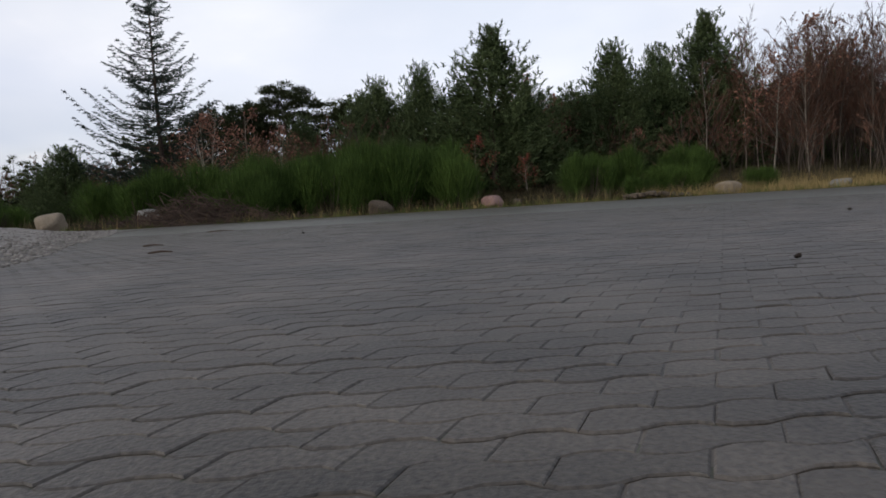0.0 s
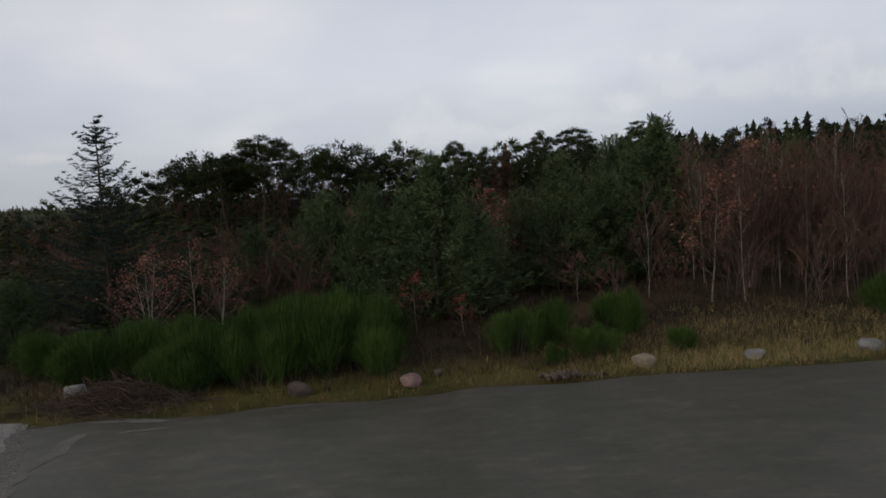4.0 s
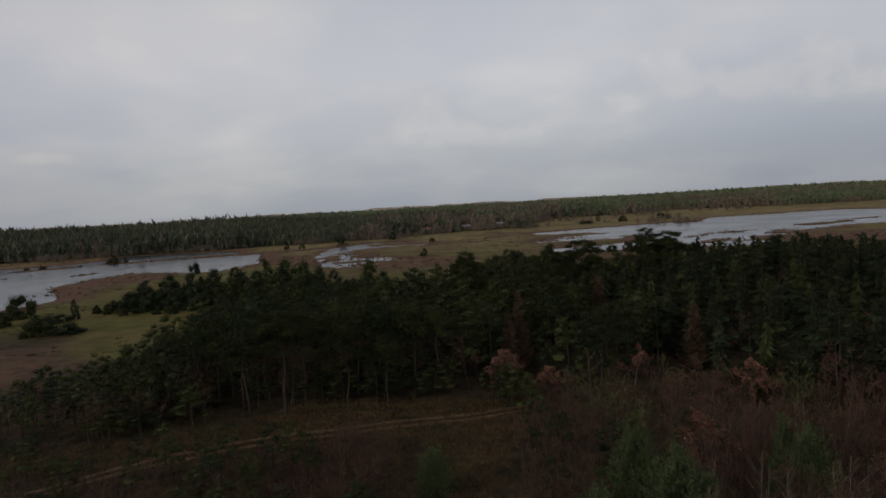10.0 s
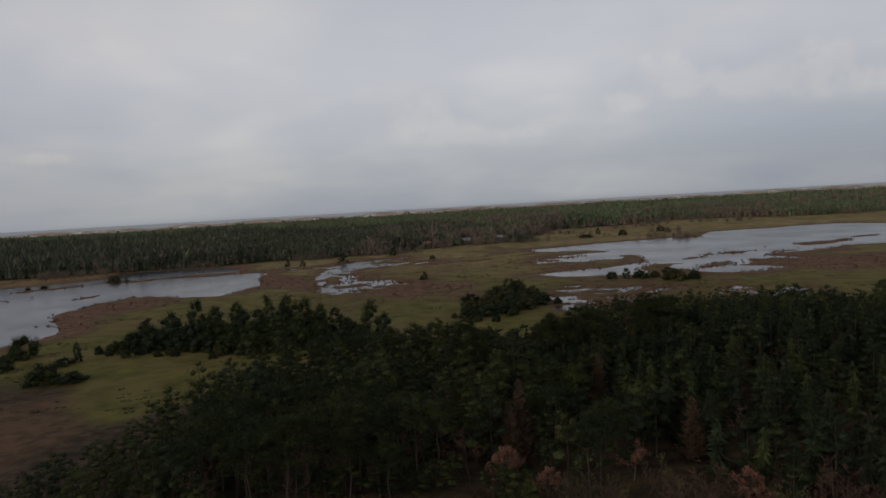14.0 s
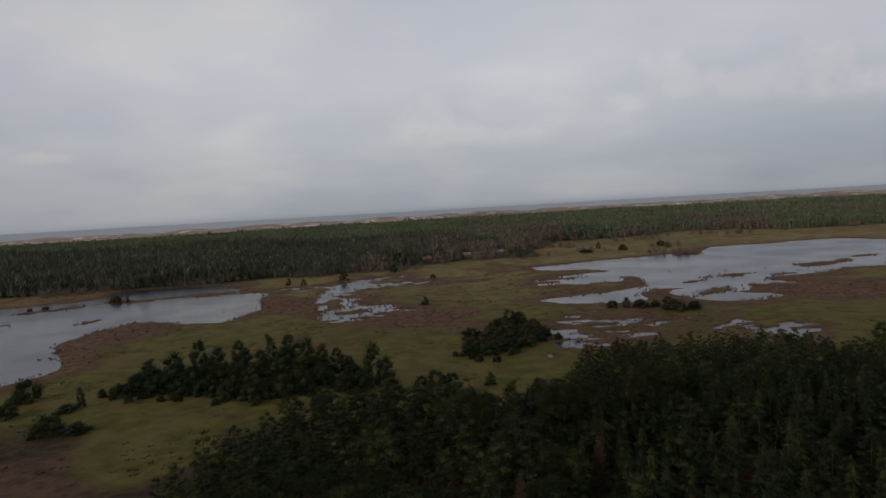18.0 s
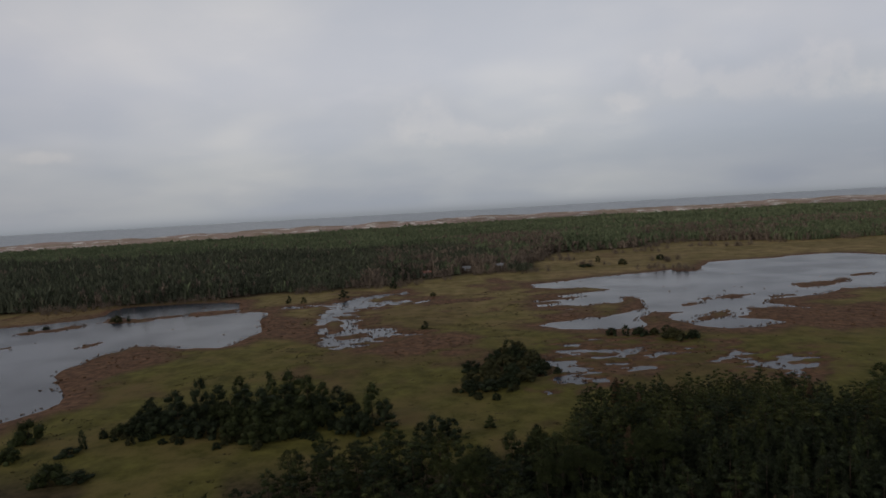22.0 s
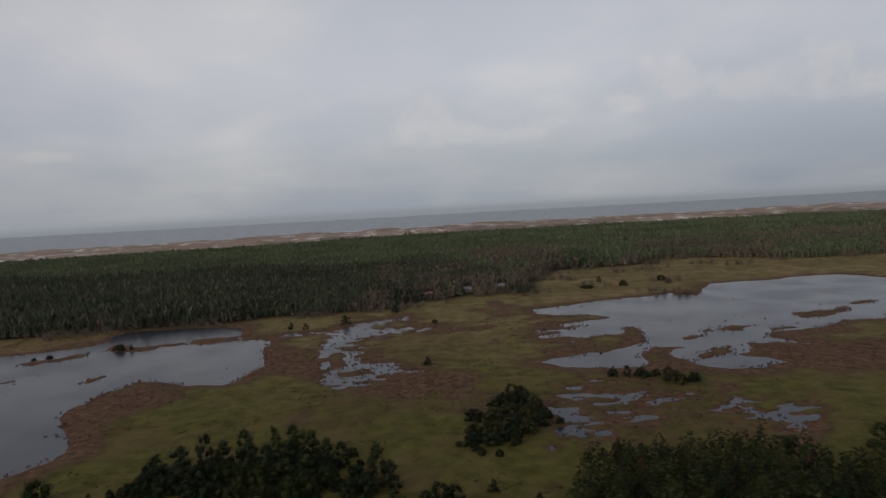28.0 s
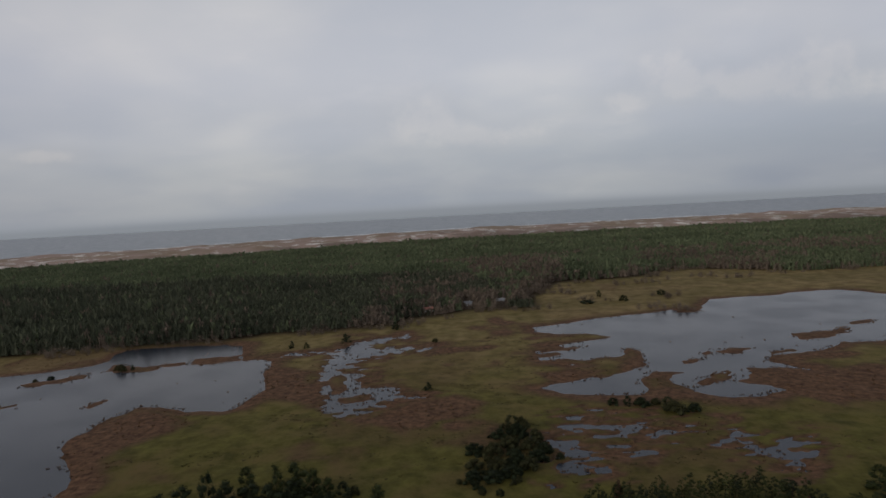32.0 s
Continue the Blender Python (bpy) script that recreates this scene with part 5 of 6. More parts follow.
# ---- the plantation between the marsh and the dunes ----
def far_tree(r, n=15):
    """Conifer or bare crown seen from afar: a slim heart and ragged upright sprays."""
    g = Geo()
    a = np.arange(3) * 2.094 + r.uniform(0, 6)
    g.add(np.concatenate([np.stack([np.cos(a) * 0.17, np.sin(a) * 0.17, np.full(3, 0.1)], 1), [[0, 0, 0.92]]]), [(0, 1, 3), (1, 2, 3), (2, 0, 3)])
    f = np.linspace(0.10, 0.72, n) + r.normal(size=n) * 0.05
    b, q = np.arange(n) * 2.4 + r.normal(size=n) * 0.4, 0.30 * (1.05 - f) * r.uniform(0.4, 1.2, n)
    out = np.stack([np.cos(b), np.sin(b), np.zeros(n)], 1)
    g.blades(out * q[:, None] + np.stack([0 * f, 0 * f, f], 1), out * 0.35 + r.normal(size=(n, 3)) * 0.22 + [0, 0, 0.8], r.uniform(0.18, 0.36, n), r.uniform(0.10, 0.19, n), r)
    return g.arrays()


F_TEMPL = [far_tree(np.random.default_rng(300 + k)) for k in range(8)]
fx, fy = [], []
for y0, y1, step in ((470, 740, 3.6), (740, 1050, 4.7), (1050, 1500, 6.8), (1500, 2080, 9.2)):
    px, py = spread_points(-0.85 * y1, 0.85 * y1, y0, y1, step, R)
    ok = np.abs(px) < 0.82 * py + 30
    fx.append(px[ok]); fy.append(py[ok])
fx, fy = np.concatenate(fx), np.concatenate(fy)
ok = side(fx, fy, FOREST_EDGE) + 14 * (vnoise(fx, fy, 40, 60) - 0.5) < -2
HOMES = [(-17, 660), (26, 684), (62, 690)]
for hx, hy in HOMES:
    ok &= np.hypot((fx - hx) * 0.8, fy - hy) > 6.5
ok &= fy < coast(fx) - 880 + 120 * (vnoise(fx, fy, 130, 66) - 0.5)
fx, fy = fx[ok], fy[ok]
deep = -side(fx, fy, FOREST_EDGE)
stand = vnoise(fx, fy, 150, 61)
fh = (7.0 + 5.0 * stand + 3 * vnoise(fx, fy, 330, 64) + 5.5 * smooth(-120, -300, fx) * (fy < 900) * R.uniform(0.8, 1.25, len(fx))) * R.uniform(0.80, 1.12, len(fx)) * np.where(deep < 12, 0.75, 1) * np.where(R.uniform(0, 1, len(fx)) < 0.06, 1.3, 1)
fb = (np.hypot(fx - 78, fy - 655) > 17) & (R.uniform(0, 1, len(fx)) < 0.03 + 0.75 * smooth(-90, -50, fx) * (1 - smooth(120, 200, fx)) * (1 - smooth(90, 260, deep)) * smooth(0.45, 0.60, vnoise(fx, fy, 24, 68)) + 0.6 * smooth(0.5, 0.66, vnoise(fx, fy, 70, 62)) * (fy < 1100) * np.where(fx > -90, 1, 0.12) + np.where(fx > -90, 0.3, 0.08) * (deep < 14)) 
for hx, hy in HOMES:
    fh *= np.where((np.abs(fx - hx) < 8) & (fy < hy) & (fy > hy - 34), 0.5, 1.0)
turn = R.uniform(0, 6.28, len(fx))
FP = np.stack([fx, fy, ground_z(fx, fy) - 0.2], 1)
W = fh * R.uniform(0.85, 1.35, len(fx)) * (0.85 + 0.8 * smooth(800, 1700, fy)) * (1 - 0.2 * smooth(-120, -220, fx) * (fy < 900))
FS = np.stack([W, W, fh], 1)
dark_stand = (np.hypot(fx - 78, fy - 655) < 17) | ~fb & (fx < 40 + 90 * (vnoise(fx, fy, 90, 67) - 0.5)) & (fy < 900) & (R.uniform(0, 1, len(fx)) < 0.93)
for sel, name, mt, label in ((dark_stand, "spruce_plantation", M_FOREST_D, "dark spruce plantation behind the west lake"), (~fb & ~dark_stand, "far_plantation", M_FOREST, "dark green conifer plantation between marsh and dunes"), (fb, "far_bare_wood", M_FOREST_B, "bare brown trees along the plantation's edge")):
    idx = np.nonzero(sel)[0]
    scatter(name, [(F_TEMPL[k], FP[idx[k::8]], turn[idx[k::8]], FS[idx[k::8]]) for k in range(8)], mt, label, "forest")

# brown scrub along the plantation's edge and in patches on the far meadow: x, y, how many
SCRUB = [(226, 606, 12), (203, 620, 6), (237, 593, 10), (155, 676, 8), (141, 731, 9), (116, 740, 9), (338, 809, 10), (364, 785, 9), (264, 783, 10), (240, 674, 8), (226, 772, 7)]
ex, ey = spread_points(-380, 620, 500, 960, 7.5, R)
gap = side(ex, ey, FOREST_EDGE)
ok = (gap < 26) & (gap > -3) & (rough_noise(ex, ey, 34, 74) > 0.53) & (np.hypot(ex + 15, ey - 634) > 14)
ex, ey = ex[ok], ey[ok]
for sx_, sy_, m in SCRUB:
    ex, ey = np.append(ex, sx_ + R.normal(size=m) * 11), np.append(ey, sy_ + R.normal(size=m) * 7)
dry = wet(ex, ey) > 3
ex, ey = ex[dry], ey[dry]
eh = R.uniform(2.2, 5.5, len(ex))
sc = [pine_crown(1.0, 0.55, np.random.default_rng(310 + k), whorl=0.14, arms=6, tufts=2, per=4, needle=0.16, width=0.06, start=0.02, shape=0.4) for k in range(3)]
EP = np.stack([ex, ey, ground_z(ex, ey) - 0.1], 1)
t3 = R.uniform(0, 6.28, len(ex))
scatter("edge_scrub", [(sc[k], EP[k::3], t3[k::3], eh[k::3]) for k in range(3)], M_FOREST_B, "brown leafless scrub at the plantation's edge", "scrub")

# tussocks and reeds along the shores
tx, ty = spread_points(-420, 520, 200, 610, 2.9, R)
td = wet(tx, ty)
rn = rough_noise(tx, ty, 10, 76)
bedded = np.zeros(len(tx), bool)
for bed in BEDS:
    bedded |= side(tx, ty, bed) < 0
ok = ((td > -3.5) & (td < 2.0) & (rn > 0.50) & (np.abs(td) < 60)) | ((td < -6) & (td > -45) & (R.uniform(0, 1, len(tx)) < 0.006)) | (bedded & (td > 0) & (R.uniform(0, 1, len(tx)) < 0.14))
for pool in POOLS + RILLS + [POND]:
    ok |= (side(tx, ty, pool) < 5) & (R.uniform(0, 1, len(tx)) < 0.30) & (rn > 0.42)

tx, ty = tx[ok], ty[ok]
tg = []
for k in range(3):
    r = np.random.default_rng(330 + k)
    g = Geo()
    m = 9
    a, q = r.uniform(0, 6.28, m), np.sqrt(r.uniform(0, 1, m)) * 0.7
    g.blades(np.stack([np.cos(a) * q, np.sin(a) * q, np.zeros(m)], 1), np.stack([np.cos(a) * 0.5, np.sin(a) * 0.5, np.ones(m)], 1), r.uniform(0.5, 1.1, m), 0.42, r)
    tg.append(g.arrays())
TP = np.stack([tx, ty, np.maximum(ground_z(tx, ty), WATER) - 0.05], 1)
tt, ts = R.uniform(0, 6.28, len(tx)), R.uniform(0.4, 1.2, len(tx))
scatter("reed_tussocks", [(tg[k], TP[k::3], tt[k::3], ts[k::3]) for k in range(3)], M_REED, "brown reed tussocks along the marsh shores", "reeds")


# rushes in loose patches on the meadow
hx_, hy_ = spread_points(-170, 190, 150, 540, 2.6, R)
ok = (wet(hx_, hy_) > 4) & (rough_noise(hx_ * 0.5, hy_, 11, 79) > 0.60) & (side(hx_, hy_, WOOD) > 2) & (R.uniform(0, 1, len(hx_)) < 0.28)
hx_, hy_ = hx_[ok], hy_[ok]
HP = np.stack([hx_, hy_, ground_z(hx_, hy_) - 0.05], 1)
ht, hs = R.uniform(0, 6.28, len(hx_)), R.uniform(0.4, 1.2, len(hx_))[:, None] * np.array([1.3, 1.3, 0.55])
scatter("meadow_rushes", [(tg[k], HP[k::3], ht[k::3], hs[k::3]) for k in range(3)], M_HEATH, "dark brown rush tufts in patches on the meadow", "rushes")


# two low houses in a gap of the plantation
def house(x, y, turn, length, depth, wall_mat, roof_mat, label):
    base = tagged(new("house"), label, "house", "houses at the plantation's edge")
    z = float(ground_z(x, y)) - 0.1
    base.matrix_basis = pose(x, y, z, 0, 0, turn)

    def block(name, lo, hi, mat, owner=None):
        bm = bmesh.new()
        q = bmesh.ops.create_cube(bm, size=1)["verts"]
        for v in q:
            v.co = Vector([lo[i] + (v.co[i] + 0.5) * (hi[i] - lo[i]) for i in range(3)])
        me = bpy.data.meshes.new(name)
        bm.to_mesh(me); bm.free()
        me.materials.append(mat)
        return part(name, me, owner or base)

    L, D = length / 2, depth / 2
    block("wall", (-L, -D, 0), (L, D, 2.7), wall_mat)
    bm = bmesh.new()
    o = 0.4
    pts = [(-L - o, -D - o, 2.6), (L + o, -D - o, 2.6), (L + o, D + o, 2.6), (-L - o, D + o, 2.6), (-L - o, 0, 5.0), (L + o, 0, 5.0)]
    vs = [bm.verts.new(q) for q in pts]
    for f in ((0, 1, 5, 4), (2, 3, 4, 5), (0, 4, 3), (1, 2, 5), (3, 2, 1, 0)):
        bm.faces.new([vs[k] for k in f])
    me = bpy.data.meshes.new("roof")
    bm.to_mesh(me); bm.free()
    me.materials.append(roof_mat)
    part("roof", me, base)
    block("chimney", (L * 0.3, -0.3, 4.2), (L * 0.3 + 0.6, 0.3, 5.8), wall_mat)
    for k in range(3):
        cx = -L + (k + 0.5) * length / 3
        win = block("window", (cx - 0.56, -D - 0.04, 0.94), (cx + 0.56, -D + 0.02, 2.16), M_FRAME)
        block("pane", (cx - 0.48, -D - 0.05, 1.02), (cx + 0.48, -D - 0.01, 2.08), M_PANE, win)
    block("door", (L * 0.05 - 0.45 - length / 6, -D - 0.03, 0), (L * 0.05 + 0.45 - length / 6, -D + 0.02, 2.05), M_BARK)


M_FRAME = material("white_window_frame", (0.55, 0.55, 0.53), (0.75, 0.75, 0.73), 1, 8, 0.5, 0, 0.05)
M_PANE = material("window_pane", (0.02, 0.022, 0.025), (0.03, 0.033, 0.036), 1, 5, 0.15, 0, 0.1)
M_WALL = material("pale_render", (0.50, 0.48, 0.45), (0.68, 0.66, 0.62), 0.5, 6, 0.85, 0.2, 0.05)
M_TILE = material("red_roof", (0.30, 0.13, 0.095), (0.46, 0.23, 0.17), 0.6, 4, 0.85, 0.4, 0.05)
M_SLATE = material("grey_roof", (0.24, 0.24, 0.24), (0.40, 0.40, 0.40), 0.6, 4, 0.8, 0.4, 0.05)
house(-17, 660, 12, 9, 6, M_WALL, M_TILE, "low pale house with a red roof among bare trees")
house(62, 690, 8, 10, 6, M_WALL, M_SLATE, "low pale house behind dark trees at the wood's edge")
house(26, 684, -20, 9, 6, M_WALL, M_SLATE, "low pale house with a grey roof among bare trees")


# ---- the paved yard ----
def yard_material():
    m = bpy.data.materials.new("paved_yard")
    m.use_nodes = True
    n, l = m.node_tree.nodes, m.node_tree.links
    p = n["Principled BSDF"]
    p.inputs["Roughness"].default_value = 0.50
    p.inputs["Specular IOR Level"].default_value = 0.5
    g = n.new("ShaderNodeNewGeometry")
    br = n.new("ShaderNodeTexBrick")
    br.inputs["Scale"].default_value = 1.0
    br.inputs["Brick Width"].default_value, br.inputs["Row Height"].default_value, br.inputs["Mortar Size"].default_value = 0.210, 0.088, 0.004
    br.inputs["Color1"].default_value, br.inputs["Color2"].default_value, br.inputs["Mortar"].default_value = (0.063, 0.054, 0.045, 1), (0.088, 0.075, 0.062, 1), (0.032, 0.034, 0.016, 1)
    sk = n.new("ShaderNodeSeparateXYZ"); l.new(g.outputs["Position"], sk.inputs[0])
    ml = n.new("ShaderNodeMath"); ml.operation = "MULTIPLY_ADD"; ml.inputs[1].default_value = -0.45
    l.new(sk.outputs["Y"], ml.inputs[0]); l.new(sk.outputs["X"], ml.inputs[2])
    cb = n.new("ShaderNodeCombineXYZ"); l.new(ml.outputs[0], cb.inputs[0]); l.new(sk.outputs["Y"], cb.inputs[1])
    l.new(cb.outputs[0], br.inputs["Vector"])
    t = n.new("ShaderNodeTexNoise"); t.inputs["Scale"].default_value = 0.35; t.inputs["Detail"].default_value = 6
    l.new(g.outputs["Position"], t.inputs["Vector"])
    x = n.new("ShaderNodeMix"); x.data_type = "RGBA"; x.blend_type = "MULTIPLY"; x.inputs["Factor"].default_value = 1
    rp = n.new("ShaderNodeValToRGB")
    rp.color_ramp.elements[0].position, rp.color_ramp.elements[0].color = 0.38, (0.72, 0.70, 0.60, 1)
    rp.color_ramp.elements[1].position, rp.color_ramp.elements[1].color = 0.64, (1.15, 1.10, 1.06, 1)
    l.new(t.outputs["Fac"], rp.inputs[0])
    l.new(br.outputs["Color"], x.inputs["A"]); l.new(rp.outputs["Color"], x.inputs["B"])
    # scuffs and damp spots of a hand's to a pace's width, drawn out by wheels
    mp = n.new("ShaderNodeMapping"); mp.inputs["Scale"].default_value = (0.8, 2.2, 1)
    l.new(g.outputs["Position"], mp.inputs[0])
    sc = n.new("ShaderNodeTexNoise"); sc.inputs["Scale"].default_value = 0.9; sc.inputs["Detail"].default_value = 9; sc.inputs["Roughness"].default_value = 0.72
    l.new(mp.outputs[0], sc.inputs["Vector"])
    sr = n.new("ShaderNodeValToRGB")
    while len(sr.color_ramp.elements) < 4:
        sr.color_ramp.elements.new(0.5)
    for el, (pos, v) in zip(sr.color_ramp.elements, ((0.36, 0.58), (0.46, 0.92), (0.55, 1.10), (0.66, 1.85))):
        el.position, el.color = pos, (v, v * 0.985, v * 0.96, 1)
    l.new(sc.outputs["Fac"], sr.inputs[0])
    x2 = n.new("ShaderNodeMix"); x2.data_type = "RGBA"; x2.blend_type = "MULTIPLY"; x2.inputs["Factor"].default_value = 1
    l.new(x.outputs["Result"], x2.inputs["A"]); l.new(sr.outputs["Color"], x2.inputs["B"])
    x = x2
    # moss that creeps in from the verge
    sp = n.new("ShaderNodeSeparateXYZ")
    l.new(g.outputs["Position"], sp.inputs[0])
    nz = n.new("ShaderNodeTexNoise"); nz.inputs["Scale"].default_value = 0.6; nz.inputs["Detail"].default_value = 7
    l.new(g.outputs["Position"], nz.inputs["Vector"])
    ad = n.new("ShaderNodeMath"); ad.operation = "MULTIPLY_ADD"; ad.inputs[1].default_value = 9.0
    l.new(nz.outputs["Fac"], ad.inputs[0]); l.new(sp.outputs["Y"], ad.inputs[2])
    mr = n.new("ShaderNodeMapRange"); mr.inputs["From Min"].default_value, mr.inputs["From Max"].default_value, mr.inputs["To Max"].default_value = 9.5, 19.0, 0.30
    l.new(ad.outputs[0], mr.inputs["Value"])
    ms = n.new("ShaderNodeMix"); ms.data_type = "RGBA"; ms.inputs["B"].default_value = (0.062, 0.066, 0.034, 1)
    l.new(mr.outputs[0], ms.inputs["Factor"]); l.new(x.outputs["Result"], ms.inputs["A"])
    l.new(ms.outputs["Result"], p.inputs["Base Color"])
    b = n.new("ShaderNodeBump"); b.inputs["Strength"].default_value, b.inputs["Distance"].default_value = 0.5, 0.006
    l.new(br.outputs["Fac"], b.inputs["Height"]); b.invert = True
    l.new(b.outputs[0], p.inputs["Normal"])
    return m


M_YARD = yard_material()


def mossy(m):
    """Lays the moss of the yard over a paver's own colour."""
    n, l = m.node_tree.nodes, m.node_tree.links
    p = n["Principled BSDF"]
    own = p.inputs["Base Color"].links[0].from_socket
    g, sp = n.new("ShaderNodeNewGeometry"), n.new("ShaderNodeSeparateXYZ")
    l.new(g.outputs["Position"], sp.inputs[0])
    nz = n.new("ShaderNodeTexNoise"); nz.inputs["Scale"].default_value = 0.6; nz.inputs["Detail"].default_value = 7
    l.new(g.outputs["Position"], nz.inputs["Vector"])
    ad = n.new("ShaderNodeMath"); ad.operation = "MULTIPLY_ADD"; ad.inputs[1].default_value = 9.0
    l.new(nz.outputs["Fac"], ad.inputs[0]); l.new(sp.outputs["Y"], ad.inputs[2])
    mr = n.new("ShaderNodeMapRange"); mr.inputs["From Min"].default_value, mr.inputs["From Max"].default_value, mr.inputs["To Max"].default_value = 9.5, 19.0, 0.30
    l.new(ad.outputs[0], mr.inputs["Value"])
    ms = n.new("ShaderNodeMix"); ms.data_type = "RGBA"; ms.inputs["B"].default_value = (0.062, 0.066, 0.034, 1)
    l.new(mr.outputs[0], ms.inputs["Factor"]); l.new(own, ms.inputs["A"])
    l.new(ms.outputs["Result"], p.inputs["Base Color"])


mossy(M_PAVER)
mossy(M_PAVER_J)
xs = np.arange(-60, 61, 0.5)
rows_ = [np.stack([xs, np.full_like(xs, -60), np.full_like(xs, -0.0042)], 1)]
e = EDGE(xs) + 0.35 * (vnoise(xs, xs * 0, 1.3, 9) - 0.5)
for q in (0.75, 1.0):
    rows_.append(np.stack([xs, -60 + (e + 60) * q, np.full_like(xs, -0.0042)], 1))
rows_.append(np.stack([xs, e, np.full_like(xs, -0.3)], 1))
n = len(xs)
V = np.concatenate(rows_)
a = (np.arange(3)[:, None] * n + np.arange(n - 1)[None]).ravel()
yard = tagged(new("pavement", mesh_np("pavement", V, np.stack([a, a + 1, a + n + 1, a + n], 1), M_YARD)), "grey concrete block paving of a parking yard", "pavement", "", "structure")

# wavy-edged paving blocks in courses
PL, PW, GAP = 0.210, 0.088, 0.0012


GAPY, SKEW = 0.0042, 0.45  # the blocks have slanting ends


def paver_geo(drop, edge, skirt=True):
    us = np.array([0, 0.12, 0.38, 0.5, 0.62, 0.88, 1.0])
    wave = lambda u: 0.0120 * np.clip(1.5 * np.sin(2 * np.pi * u), -1, 1)
    lower = [(u * (PL - GAP), -wave(u)) for u in us]
    upper = [(u * (PL - GAP), PW - GAPY + wave(u)) for u in us[::-1]]
    ring = np.array(lower + upper) - [(PL - GAP) / 2, (PW - GAPY) / 2]
    m = len(ring)
    inner = ring * [1 - 2 * edge / PL, 1 - 2 * edge / PW]
    ring, inner = ring + ring[:, 1:] * [[SKEW, 0]], inner + inner[:, 1:] * [[SKEW, 0]]
    v = np.concatenate([np.c_[inner, np.zeros(m)], np.c_[ring, np.full(m, -edge * 0.8)], np.c_[ring, np.full(m, -drop)]])
    f = []
    for k in range(m):
        j = (k + 1) % m
        for o in ((0, m) if skirt else (0,)):
            f += [(o + j, o + k, o + m + k), (o + j, o + m + k, o + m + j)]
    for k in range(6):
        f += [(k, k + 1, m - 2 - k), (k, m - 2 - k, m - 1 - k)]
    return v, np.array(f)


pv, pf = paver_geo(0.05, 0.004)
paver_mesh = mesh_np("paver", pv, pf, M_PAVER)
px, py = [], []
for row in range(0, int(13 / PW)):
    y = row * PW + 0.1
    reach = 1.0 + 0.80 * y
    k = np.arange(int((-3.3 - reach - 0.7) / PL), int((0.3 + reach * 0.75 + 0.5) / PL))
    k = k - int(SKEW * y / PL)
    px.append(k * PL + (0.5 * PL if row % 2 else 0) + SKEW * y); py.append(np.full(len(k), y))
px, py = np.concatenate(px), np.concatenate(py)
tilt = R.normal(size=len(px)) * 0.0011
near = np.argsort(np.hypot((px + 3.1) * 0.8, py - 1.35))
first = near[:300]
for k in first:
    ob = new("paver", paver_mesh)
    ob.parent = yard
    ob.matrix_basis = pose(px[k] + R.normal() * 0.0015, py[k] + R.normal() * 0.0022, tilt[k], R.normal() * 0.3, R.normal() * 0.2, R.normal() * 0.5)


def plain_paver(edge):
    """Block with chamfered edges for the farther courses."""
    hx, hy = (PL - GAP) / 2, (PW - GAPY) / 2
    o = np.array([(-hx, -hy), (hx, -hy), (hx, hy), (-hx, hy)])
    top = o * [1 - edge / hx, 1 - edge / hy]
    o, top = o + o[:, 1:] * [[SKEW, 0]], top + top[:, 1:] * [[SKEW, 0]]
    v = np.concatenate([np.c_[top, np.zeros(4)], np.c_[o, np.full(4, -edge)]])
    f = [(0, 1, 2), (0, 2, 3)]
    for k in range(4):
        m = (k + 1) % 4
        f += [(m, k, 4 + k), (m, 4 + k, 4 + m)]
    return v, np.array(f)


mid_rows = near[300:]
wavy, plain_ = mid_rows[py[mid_rows] < 4.6], mid_rows[py[mid_rows] >= 4.6]
pieces = []
for geo, own in ((paver_geo(0.05, 0.004, False), wavy), (plain_paver(0.007), plain_)):
    pieces.append((geo, np.stack([px[own] + R.normal(size=len(own)) * 0.0015, py[own], tilt[own]], 1), R.normal(size=len(own)) * 0.008, np.ones(len(own))))
ob = scatter("pavers", pieces, M_PAVER_J, "rows of wavy grey concrete paving blocks", "")
ob.parent = yard


# ---- stones, dead wood, grass ----
def boulder(name, r, size, mat):
    bm = bmesh.new()
    bmesh.ops.create_icosphere(bm, subdivisions=3, radius=1)
    k = r.uniform(0, 50)
    cuts = [(Vector(r.normal(size=3)).normalized(), r.uniform(0.55, 0.82)) for q in range(11)]
    for v in bm.verts:
        for nrm, lim in cuts:
            over = v.co.dot(nrm) - lim
            if over > 0:
                v.co -= nrm * over * 0.9
    for v in bm.verts:
        c = v.co.copy()
        d = 1.12 + 0.18 * noise.noise(c * 0.9 + Vector((k, 0, 0))) + 0.07 * noise.noise(c * 2.6 + Vector((0, k, 0))) + 0.035 * noise.noise(c * 7 + Vector((k, k, 0)))
        v.co = Vector((c.x * size[0], c.y * size[1], c.z * size[2])) * d
        if v.co.z > size[2] * 0.72:
            v.co.z = size[2] * 0.72 + (v.co.z - size[2] * 0.72) * 0.4
    me = bpy.data.meshes.new(name)
    bm.to_mesh(me); bm.free()
    for q in me.polygons:
        q.use_smooth = True
    me.materials.append(mat)
    return me


